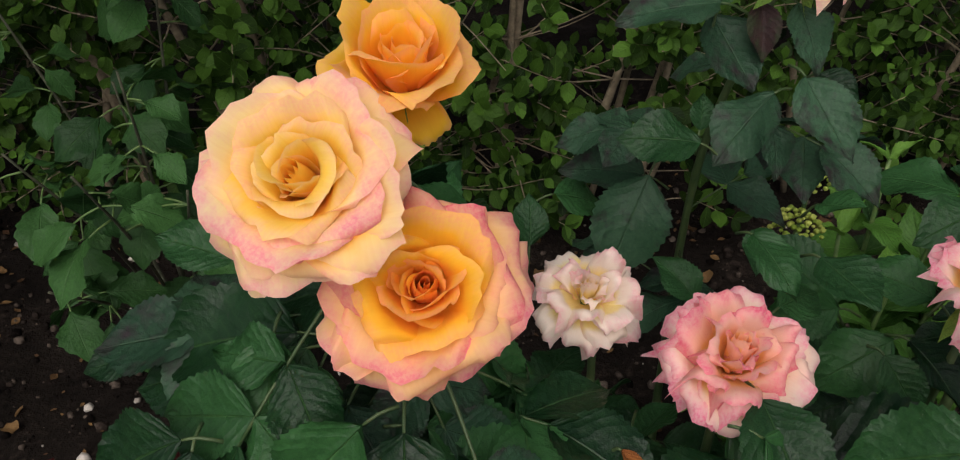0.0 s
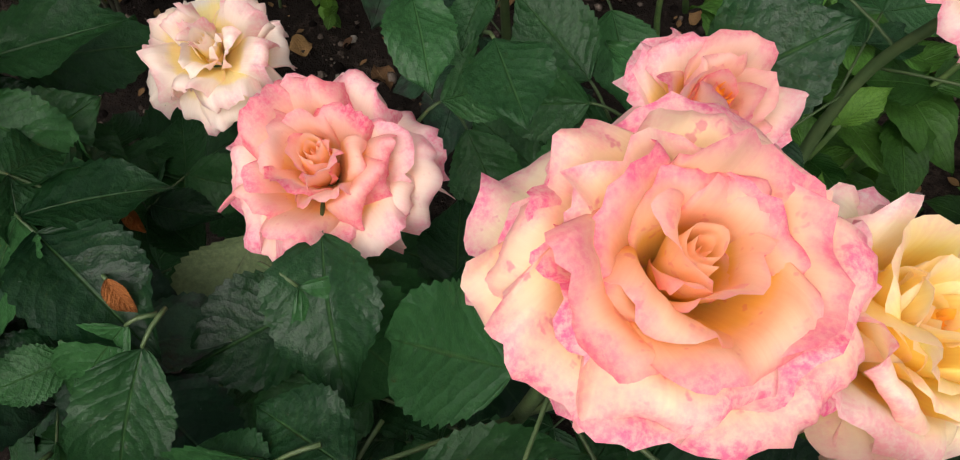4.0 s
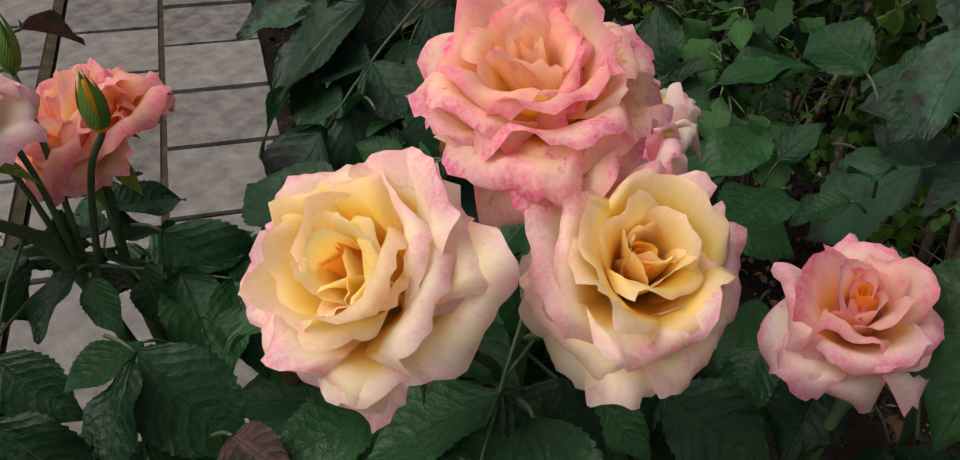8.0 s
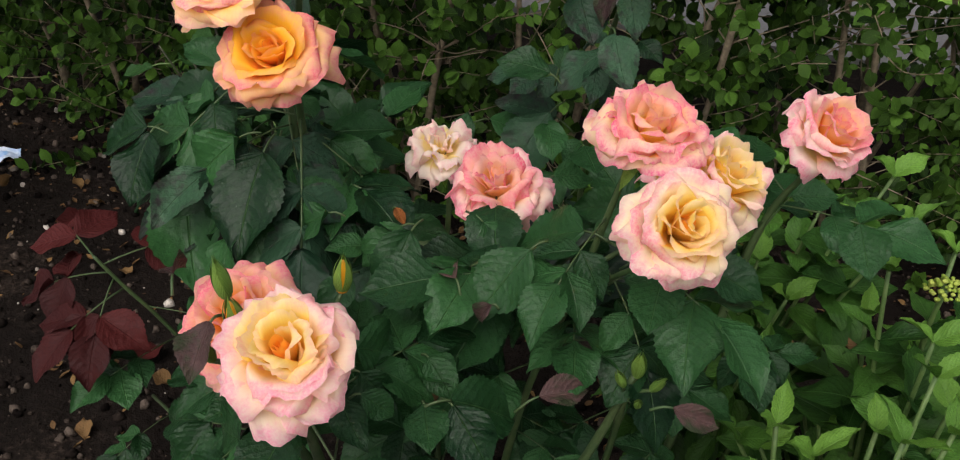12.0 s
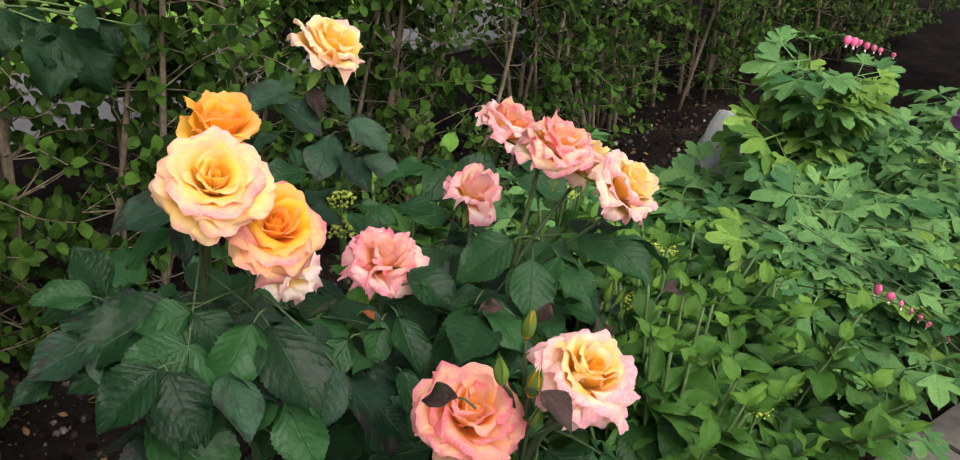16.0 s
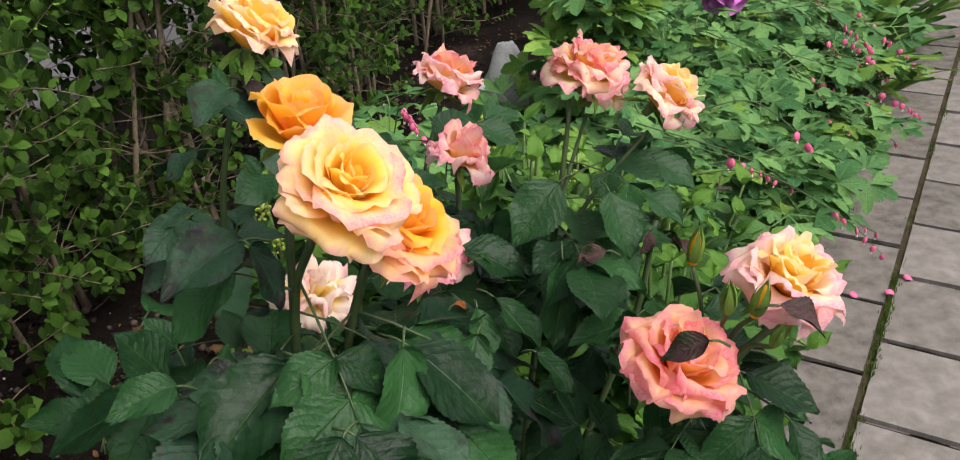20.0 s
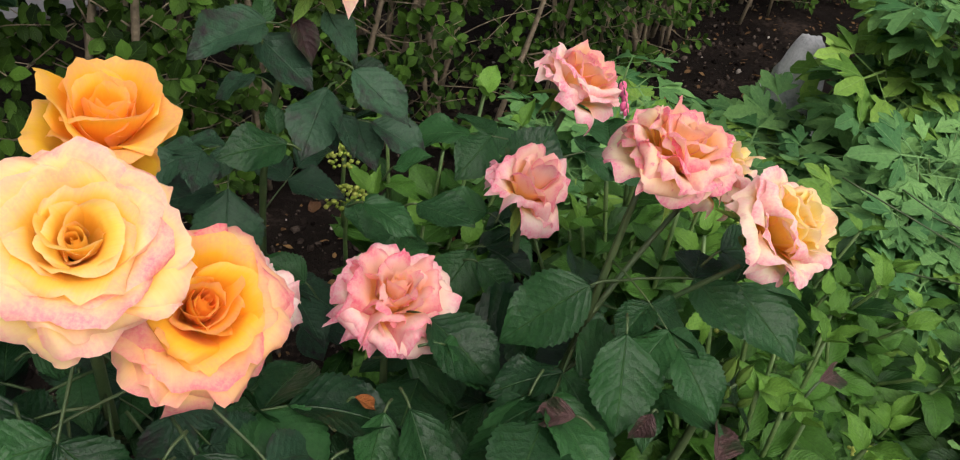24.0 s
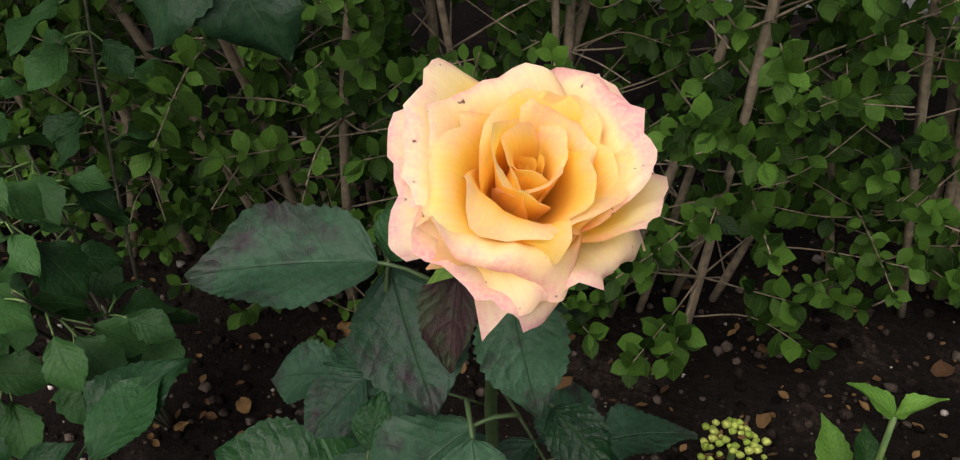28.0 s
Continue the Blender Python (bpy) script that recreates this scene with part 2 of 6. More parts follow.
ROSE = petal_material("petal_rose_pink", (1.0, 0.76, 0.24), (0.99, 0.82, 0.62), (0.97, 0.74, 0.72), (0.93, 0.24, 0.38), 0.62, 0.2, thin=0.5)
ROSE_HEART = petal_material("petal_rose_heart", (1.0, 0.68, 0.24), (0.98, 0.68, 0.48), (0.97, 0.62, 0.58), (0.92, 0.16, 0.3), 0.6, 0.2, thin=0.56)
FADED = petal_material("petal_faded_cream", (1.0, 0.86, 0.32), (0.99, 0.9, 0.76), (0.98, 0.85, 0.79), (0.94, 0.45, 0.52), 0.62, 0.12, thin=0.5)
EMBER = petal_material("petal_ember_heart", (1.0, 0.48, 0.04), (1.0, 0.6, 0.08), (1.0, 0.7, 0.24), (1.0, 0.46, 0.24), 0.8, thin=0.56)

ROSE_LEAF = leaf_material("rose_leaf", (0.003, 0.017, 0.006), (0.03, 0.102, 0.03), (0.06, 0.13, 0.04), 0.33, dust=0.5, gloss=0.17, through_share=0.16, pucker=0.35)
OLD_LEAF = leaf_material("old_rose_leaf", (0.01, 0.034, 0.017), (0.036, 0.088, 0.045), (0.05, 0.1, 0.05), 0.42, blight=(0.022, 0.015, 0.018), dust=0.35, blight_at=0.5, gloss=0.15, pucker=0.5)
PURPLE_LEAF = leaf_material("purple_rose_leaf", (0.03, 0.018, 0.018), (0.13, 0.075, 0.07), (0.1, 0.06, 0.05), 0.42, blight=(0.03, 0.04, 0.02))
PALE_LEAF = leaf_material("pale_leaf", (0.16, 0.22, 0.1), (0.25, 0.3, 0.16), (0.3, 0.34, 0.2), 0.6)
HYDRANGEA_LEAF = leaf_material("hydrangea_leaf", (0.008, 0.038, 0.007), (0.08, 0.205, 0.032), (0.09, 0.2, 0.045), 0.36, 9, 0.7, through_share=0.2, gloss=0.15, pucker=0.35)
YOUNG_HYDRANGEA = leaf_material("young_hydrangea_leaf", (0.05, 0.14, 0.018), (0.16, 0.33, 0.05), (0.16, 0.3, 0.08), 0.4, 9, 0.7, through_share=0.25, gloss=0.15, pucker=0.35)
PRIVET_LEAF = leaf_material("privet_leaf", (0.003, 0.01, 0.0025), (0.066, 0.145, 0.02), (0.11, 0.21, 0.045), 0.45, 6, 0.5, through_share=0.12, patch_size=7, gloss=0.06)
DICENTRA_LEAF = leaf_material("bleeding_heart_leaf", (0.045, 0.15, 0.05), (0.19, 0.38, 0.115), (0.19, 0.34, 0.13), 0.55, 5, 0.8, through_share=0.24)
YOUNG_LEAF = leaf_material("young_bleeding_heart_leaf", (0.09, 0.21, 0.035), (0.25, 0.42, 0.075), (0.22, 0.35, 0.12), 0.52, 5, 0.8, through_share=0.24)
TREE_LEAF = leaf_material("tree_leaf", (0.005, 0.02, 0.008), (0.025, 0.065, 0.025), (0.05, 0.1, 0.045), 0.45, 7, 0.6, dust=0.35, pucker=0.5)
SAPLING_LEAF = leaf_material("sapling_leaf", (0.01, 0.036, 0.01), (0.042, 0.115, 0.03), (0.07, 0.14, 0.05), 0.45, 7, 0.6, dust=0.3, pucker=0.4)
FALLEN = leaf_material("fallen_leaf", (0.07, 0.035, 0.018), (0.24, 0.14, 0.055), (0.2, 0.13, 0.06), 0.7)
REDLEAF = leaf_material("red_fallen_leaf", (0.02, 0.005, 0.005), (0.075, 0.013, 0.012), (0.06, 0.016, 0.014), 0.55)
BRONZE = leaf_material("withered_leaf", (0.12, 0.035, 0.01), (0.36, 0.13, 0.035), (0.3, 0.12, 0.05), 0.7)
VARIEGATED = leaf_material("variegated_leaf", (0.25, 0.32, 0.14), (0.62, 0.62, 0.38), (0.3, 0.4, 0.16), 0.5)
GRASS = leaf_material("grass_blade", (0.05, 0.12, 0.015), (0.14, 0.25, 0.035), (0.2, 0.34, 0.08), 0.5)
CANE = stem_material("rose_cane", (0.025, 0.06, 0.015), (0.06, 0.09, 0.028), 45)
TWIG = stem_material("green_twig", (0.05, 0.11, 0.028), (0.12, 0.19, 0.05), 80)
SEPAL = leaf_material("sepal", (0.1, 0.2, 0.035), (0.2, 0.32, 0.06), (0.24, 0.34, 0.1), 0.5)
BARK = stem_material("hedge_bark", (0.1, 0.08, 0.05), (0.25, 0.2, 0.13), 70, 0.8)
DARK_BARK = stem_material("sapling_bark", (0.03, 0.035, 0.02), (0.08, 0.08, 0.045), 70, 0.8)
TRUNK = rough_material("tree_bark", [(0.3, (0.035, 0.03, 0.026)), (0.5, (0.09, 0.08, 0.065)), (0.68, (0.17, 0.15, 0.12))], 14, 60, 0.9, 0.012, 0.9)
MOSS = rough_material("moss", [(0.3, (0.05, 0.04, 0.01)), (0.7, (0.2, 0.14, 0.035))], 60, 240, 0.95, 0.006, 0.9)
SOIL = rough_material("soil", [(0.36, (0.003, 0.0024, 0.002)), (0.54, (0.011, 0.0084, 0.0068)), (0.68, (0.048, 0.035, 0.027))], 4, 70, 0.95, 0.02, 0.9)
CLOD = rough_material("soil_clod", [(0.25, (0.004, 0.003, 0.0025)), (0.6, (0.024, 0.018, 0.0145)), (0.95, (0.12, 0.095, 0.075))], 60, 260, 0.95, 0.004, 0.8, 0.75)
PEBBLE = rough_material("pebble", [(0.2, (0.12, 0.1, 0.08)), (0.8, (0.5, 0.46, 0.4))], 50, 300, 0.7, 0.002, 0.4, 0.6)
SLAB = rough_material("concrete_slab", [(0.3, (0.05, 0.045, 0.038)), (0.46, (0.165, 0.153, 0.135)), (0.56, (0.22, 0.204, 0.182)), (0.72, (0.32, 0.3, 0.27))], 5, 130, 0.85, 0.003, 0.6, 0.14)
STREET = rough_material("far_pavement", [(0.3, (0.11, 0.11, 0.11)), (0.7, (0.2, 0.2, 0.195))], 3, 90, 0.9, 0.003)
LAWN = rough_material("lawn", [(0.3, (0.08, 0.2, 0.03)), (0.7, (0.2, 0.36, 0.06))], 5, 130, 0.9, 0.01)
STONE = rough_material("pale_boulder", [(0.3, (0.2, 0.21, 0.2)), (0.46, (0.5, 0.51, 0.5)), (0.7, (0.75, 0.75, 0.73))], 16, 120, 0.85, 0.006)
HYDRANGEA_BUD = rough_material("hydrangea_bud", [(0.3, (0.2, 0.3, 0.04)), (0.7, (0.46, 0.5, 0.12))], 60, 200, 0.6, 0.002, 0.4, 0.4)
HEART = stem_material("bleeding_heart_flower", (0.72, 0.06, 0.2), (0.85, 0.2, 0.36), 120, 0.45, 0.1)
WHITE_TIP = stem_material("white_flower_tip", (0.75, 0.7, 0.7), (0.85, 0.8, 0.8), 120, 0.45, 0.1)
FOXGLOVE = stem_material("foxglove_bell", (0.5, 0.09, 0.48), (0.78, 0.32, 0.72), 60, 0.5, 0.1)
JOINT = rough_material("joint_filling", [(0.3, (0.02, 0.016, 0.01)), (0.55, (0.06, 0.048, 0.03)), (0.75, (0.11, 0.1, 0.045))], 25, 180, 0.95, 0.006)
WRAPPER = stem_material("foil_wrapper", (0.1, 0.3, 0.6), (0.75, 0.82, 0.9), 26, 0.35, 0.3)

# ---- building helpers ----


def mesh_of(name, verts, faces, mat=None, uvs=None, smooth=True):
    data = bpy.data.meshes.new(name)
    data.from_pydata([tuple(v) for v in verts], [], faces)
    if uvs is not None:
        layer = data.uv_layers.new(name="UVMap")
        loops = np.empty(len(data.loops), dtype=np.int32)
        data.loops.foreach_get("vertex_index", loops)
        layer.data.foreach_set("uv", np.asarray(uvs, dtype=np.float32)[loops].ravel())
    if smooth:
        data.shade_smooth()
    if mat:
        data.materials.append(mat)
    return data


def part(name, data, parent=None, m=None, label=""):
    ob = new(name, data)
    ob.parent = parent
    if m is not None:
        ob.matrix_basis = m
    if label:
        ob["label"] = label
    return ob


def thing(name, at, label, category, group="", kind=""):
    ob = new(name)
    ob.location = at
    return tagged(ob, label, category, group, kind)


def grid_faces(nu, nv):
    return [(j * nu + i, j * nu + i + 1, (j + 1) * nu + i + 1, (j + 1) * nu + i) for j in range(nv - 1) for i in range(nu - 1)]


def smooth_line(points, steps=6):
    """Points along a curve through the given ones."""
    p = [Vector(q) for q in points]
    p = [p[0] * 2 - p[1], *p, p[-1] * 2 - p[-2]]
    out = []
    for a, b, c, d in zip(p, p[1:], p[2:], p[3:]):
        for k in range(steps):
            t = k / steps
            out.append(0.5 * (2 * b + (c - a) * t + (2 * a - 5 * b + 4 * c - d) * t * t + (3 * b - a - 3 * c + d) * t ** 3))
    return [*out, p[-2]]


def tube_data(line, r0, r1, sides=7, knots=0.0):
    verts, faces = [], []
    n = len(line)
    side = Vector((0.3, 1, 0.2))
    for i, q in enumerate(line):
        way = (line[min(i + 1, n - 1)] - line[max(i - 1, 0)]).normalized()
        side = (side - way * side.dot(way)).normalized()
        other = way.cross(side)
        r = r0 + (r1 - r0) * i / (n - 1)
        if knots:
            r *= 1 + knots * noise.noise(Vector(q) * 23)
        for k in range(sides):
            a = 2 * math.pi * k / sides
            verts.append(q + (side * math.cos(a) + other * math.sin(a)) * r)
    for i in range(n - 1):
        for k in range(sides):
            faces.append((i * sides + k, i * sides + (k + 1) % sides, (i + 1) * sides + (k + 1) % sides, (i + 1) * sides + k))
    faces.append(tuple(range(sides))[::-1])
    faces.append(tuple((n - 1) * sides + k for k in range(sides)))
    return verts, faces


def tube(name, line, r0, r1, mat, sides=7, knots=0.0):
    return mesh_of(name, *tube_data(line, r0, r1, sides, knots), mat)


def aimed(at, ahead, up=(0, 0, 1), size=1.0, spin=0.0):
    """A pose whose Y axis runs ahead and whose Z axis lies towards up."""
    y = Vector(ahead).normalized()
    x = y.cross(Vector(up))
    if x.length < 1e-4:
        x = y.cross(Vector((0.3, 1, 0)))
    x.normalize()
    z = x.cross(y)
    m = Matrix((x, y, z)).transposed().to_4x4()
    return Matrix.Translation(at) @ m @ Matrix.Rotation(spin, 4, "Y") @ Matrix.Diagonal((size, size, size, 1))


def blade(name, mat, width, rows=18, cols=7, teeth=0.06, fold=0.3, droop=0.25, wave=0.04, seed=0, widest=0.42, tip=1.0, full=0.8):
    """A leaf blade one unit long along Y: saw-toothed margin, a fold along the midrib, a drooping tip, blistered between its veins."""
    rnd = random.Random(seed)
    ph, twist, sway = rnd.uniform(0, 6.3), rnd.uniform(-0.3, 0.3), rnd.uniform(-0.09, 0.09)
    verts, uvs = [], []
    for j in range(rows):
        v = j / (rows - 1)
        e = math.log(0.5) / math.log(widest)
        w = width * max(math.sin(math.pi * v ** e), 0.0) ** full
        if v > 0.7:
            w *= 1 - 0.4 * tip * ((v - 0.7) / 0.3)
        bite = teeth * ((j % 3) / 2 - 0.5) * rnd.uniform(1.0, 2.2) if 0 < j < rows - 1 else 0.0
        for i in range(cols):
            u = 2 * i / (cols - 1) - 1
            x = u * w
            y = v
            if abs(u) > 0.99:
                x *= 1 + bite
                y += 0.3 * teeth * bite
            z = fold * abs(x) - droop * v * v + wave * math.sin(7 * v + ph + 2.2 * u) * abs(u) + twist * x * v + 0.6 * wave * math.sin(13 * v + 2 * ph) * u * u
            z += 0.016 * math.cos(math.pi * 2 * 7 * (v - 0.25 * abs(u))) * abs(u) * (1 - abs(u)) * 2
            verts.append((x + sway * v * v, y, z))
            uvs.append(((u + 1) / 2, v))
    return mesh_of(name, verts, grid_faces(cols, rows), mat, uvs)

# ---- roses ----
PETAL_U, PETAL_V = 23, 19


def petal_data(name, mat, length, width, lean0, lean1, start, cup, roll, ruffle, rnd, quill=0.0):
    """One petal. It starts at a distance from the axis, leans from lean0 to lean1 degrees off the axis along its length, is cupped
    round the axis with a radius, and its wavy rim rolls outwards; a quilled petal rolls its sides back to a point."""
    verts, uvs = [], []
    ph = [rnd.uniform(0, 6.28) for _ in range(10)]
    point, skew = rnd.uniform(-0.05, 0.07) + 0.1 * quill, rnd.uniform(-0.2, 0.2)
    square = rnd.uniform(2.3, 3.4)
    dent, dent_at = max(0.0, rnd.uniform(-0.08, 0.1)), rnd.uniform(-0.5, 0.5)
    twist, bend = rnd.uniform(-0.14, 0.14), rnd.uniform(-0.1, 0.1)
    steps = 40
    profile = [(start, 0.0, radians(lean0))]
    for k in range(1, steps + 1):
        s = k / steps
        lean = radians(lean0 + (lean1 - lean0) * s ** 1.3 + roll * (max(0, s - 0.7) / 0.3) ** 1.5 * 1.5)
        r, z, _ = profile[-1]
        profile.append((r + math.sin(lean) * length / steps, z + math.cos(lean) * length / steps, lean))
    for j in range(PETAL_V):
        v = j / (PETAL_V - 1)
        v = 1 - (1 - v) ** 1.3
        w = width * (0.24 + 0.76 * math.sin(min(v / 0.7, 1) * math.pi / 2) ** 0.9)
        rim = max(0.0, v - 0.7) / 0.3
        for i in range(PETAL_U):
            u = math.sin((2 * i / (PETAL_U - 1) - 1) * math.pi / 2)
            scallop = 0.03 * math.sin(5.3 * u + ph[4]) + 0.024 * math.sin(11 * u + ph[5]) + 0.018 * math.sin(19 * u + ph[6])
            s = v * (0.95 - 0.36 * abs(u) ** square + skew * u * 0.5 + point * max(0, 1 - abs(u) * 2.4) * v * v)
            s += v ** 3 * (scallop - dent * max(0.0, 1 - abs(u - dent_at) * 3.4))
            s = min(max(s, 0), 1.0) * steps
            k = min(int(s), steps - 1)
            f = s - k
            r, z, lean = (profile[k][c] * (1 - f) + profile[k + 1][c] * f for c in range(3))
            radius = cup * (0.55 + 0.45 * v) + 0.3 * max(r, 0)
            ang = max(-2.6, min(2.6, u * w / radius))
            x = radius * math.sin(ang) * (1 - 0.38 * quill * abs(u) * v)
            d = radius * (1 - math.cos(ang))
            edge = max(abs(u) ** 3 * min(1, v * 1.6), max(0, v - 0.5) * 1.5)
            back = (roll / 90 * 0.34 * abs(u) ** 3.5 + 0.62 * quill * abs(u) ** 2) * length * v
            curl = length * (0.03 + 0.0022 * roll) * rim * rim * (0.75 + 0.7 * math.sin(2.6 * u + ph[3]) + 0.3 * math.sin(7 * u + ph[7]))
            ruf = ruffle * edge * (math.sin(4.2 * u + ph[0] + 3 * v) + 0.6 * math.sin(8.7 * u + ph[1]) + 0.4 * math.sin(15 * u + 9 * v + ph[2]))
            ruf += 0.35 * ruffle * rim * (math.sin(23 * u + ph[8]) + 0.7 * math.sin(37 * u + ph[9]))
            out = back * 0.65 + curl + ruf * 0.8
            rr = r - d * math.cos(lean) + out * math.cos(lean) + 0.2 * back
            zz = z + d * math.sin(lean) * 0.9 - out * math.sin(lean) - 0.3 * back
            verts.append((x + 0.3 * ruf * u + bend * length * v * v + twist * v * zz * 0.4, rr + twist * x * v, zz))
            uvs.append(((u + 1) / 2, v))
    return mesh_of(name, verts, grid_faces(PETAL_U, PETAL_V), mat, uvs)


# whorl: petals, length, half-width, lean at claw, lean at tip, start, cup radius, roll, ruffle, quill (unit: the bloom's radius)
FORMS = {
    "open": [(4, 0.76, 0.4, 15, -12, 0.06, 0.17, 14, 0.012, 0), (4, 0.85, 0.54, 24, -4, 0.08, 0.27, 32, 0.02, 0), (4, 0.92, 0.68, 35, 8, 0.09, 0.44, 44, 0.03, 0),
             (4, 0.98, 0.8, 46, 26, 0.1, 0.58, 52, 0.036, 0), (5, 1.02, 0.82, 57, 46, 0.1, 0.78, 54, 0.042, 0.04), (6, 1.06, 0.76, 71, 72, 0.1, 0.95, 48, 0.05, 0.05)],
    "cupped": [(4, 0.76, 0.4, 15, -14, 0.06, 0.17, 16, 0.014, 0), (4, 0.86, 0.54, 24, -4, 0.08, 0.28, 36, 0.022, 0.03), (4, 0.94, 0.68, 35, 10, 0.09, 0.45, 48, 0.036, 0.06),
               (4, 1.0, 0.78, 46, 30, 0.1, 0.6, 54, 0.044, 0.06), (5, 1.04, 0.78, 58, 52, 0.1, 0.8, 52, 0.052, 0.06), (4, 1.08, 0.72, 74, 84, 0.1, 0.92, 46, 0.058, 0.05)],
    "ruffled": [(3, 0.74, 0.36, 22, -22, 0.06, 0.2, 30, 0.025, 0.03), (4, 0.82, 0.46, 30, -4, 0.08, 0.28, 42, 0.032, 0.04), (5, 0.89, 0.56, 39, 12, 0.1, 0.4, 50, 0.036, 0.04),
                (5, 0.95, 0.66, 49, 30, 0.1, 0.54, 54, 0.042, 0.04), (6, 0.99, 0.72, 61, 52, 0.1, 0.72, 52, 0.048, 0.04), (6, 1.03, 0.74, 76, 82, 0.1, 0.88, 46, 0.055, 0.04)],
    "spiky": [(4, 0.68, 0.28, 18, -20, 0.05, 0.15, 18, 0.03, 0.1), (6, 0.8, 0.34, 27, 0, 0.08, 0.22, 40, 0.035, 0.25), (7, 0.88, 0.42, 38, 18, 0.1, 0.32, 48, 0.038, 0.4),
              (7, 0.95, 0.48, 52, 38, 0.1, 0.45, 50, 0.042, 0.45), (7, 1.02, 0.52, 72, 70, 0.1, 0.6, 50, 0.046, 0.4)],
    "ragged": [(4, 0.7, 0.28, 16, -12, 0.06, 0.15, 30, 0.05, 0.2), (5, 0.82, 0.36, 30, 14, 0.1, 0.24, 46, 0.055, 0.4), (6, 0.94, 0.44, 50, 44, 0.11, 0.34, 50, 0.06, 0.45), (6, 1.05, 0.46, 76, 102, 0.11, 0.45, 48, 0.06, 0.4)],
    "half": [(3, 0.9, 0.44, 20, -24, 0.05, 0.2, 8, 0.01, 0), (3, 1.0, 0.6, 24, -14, 0.07, 0.3, 14, 0.012, 0), (3, 1.06, 0.72, 32, -4, 0.09, 0.44, 20, 0.016, 0), (4, 1.1, 0.8, 43, 10, 0.1, 0.62, 24, 0.02, 0.02),
             (3, 1.1, 0.8, 54, 24, 0.1, 0.78, 28, 0.024, 0.02), (1, 0.78, 0.42, 116, 168, 0.1, 0.4, 24, 0.05, 0.2)],
    "goblet": [(4, 0.84, 0.4, 14, -12, 0.06, 0.17, 14, 0.012, 0), (4, 0.94, 0.54, 22, -4, 0.08, 0.27, 32, 0.02, 0), (4, 1.02, 0.72, 34, 10, 0.09, 0.42, 44, 0.03, 0.04), (4, 1.1, 0.8, 45, 28, 0.1, 0.6, 50, 0.04, 0.04),
               (5, 1.1, 0.78, 60, 58, 0.1, 0.8, 50, 0.046, 0.04)],
    "folded": [(3, 0.8, 0.44, 16, -20, 0.05, 0.18, 12, 0.012, 0), (4, 0.88, 0.52, 26, -6, 0.07, 0.28, 42, 0.02, 0.15), (3, 0.95, 0.6, 40, 10, 0.09, 0.4, 50, 0.032, 0.2), (5, 0.99, 0.66, 54, 36, 0.1, 0.56, 50, 0.045, 0.16), (5, 1.05, 0.68, 72, 70, 0.1, 0.8, 46, 0.055, 0.14)],
}


def sepal_data(rnd, size):
    return blade("sepal", SEPAL, 0.17, 8, 3, 0, 0.5, rnd.uniform(-0.5, 0.5), 0.02, rnd.randint(0, 999))


BLOOM_AT = [(-0.065, 0.289, 1.007), (-0.027, 0.353, 1.03), (-0.014, 0.284, 0.954), (0.301, 0.241, 0.97), (0.337, 0.17, 0.929), (0.36, 0.251, 0.931), (0.165, 0.365, 0.825),
            (0.085, 0.441, 0.808), (0.332, 0.399, 0.845), (0.458, 0.47, 0.88), (0.119, 0.024, 0.879), (0.044, 0.089, 0.842), (0.248, 0.588, 0.996)]


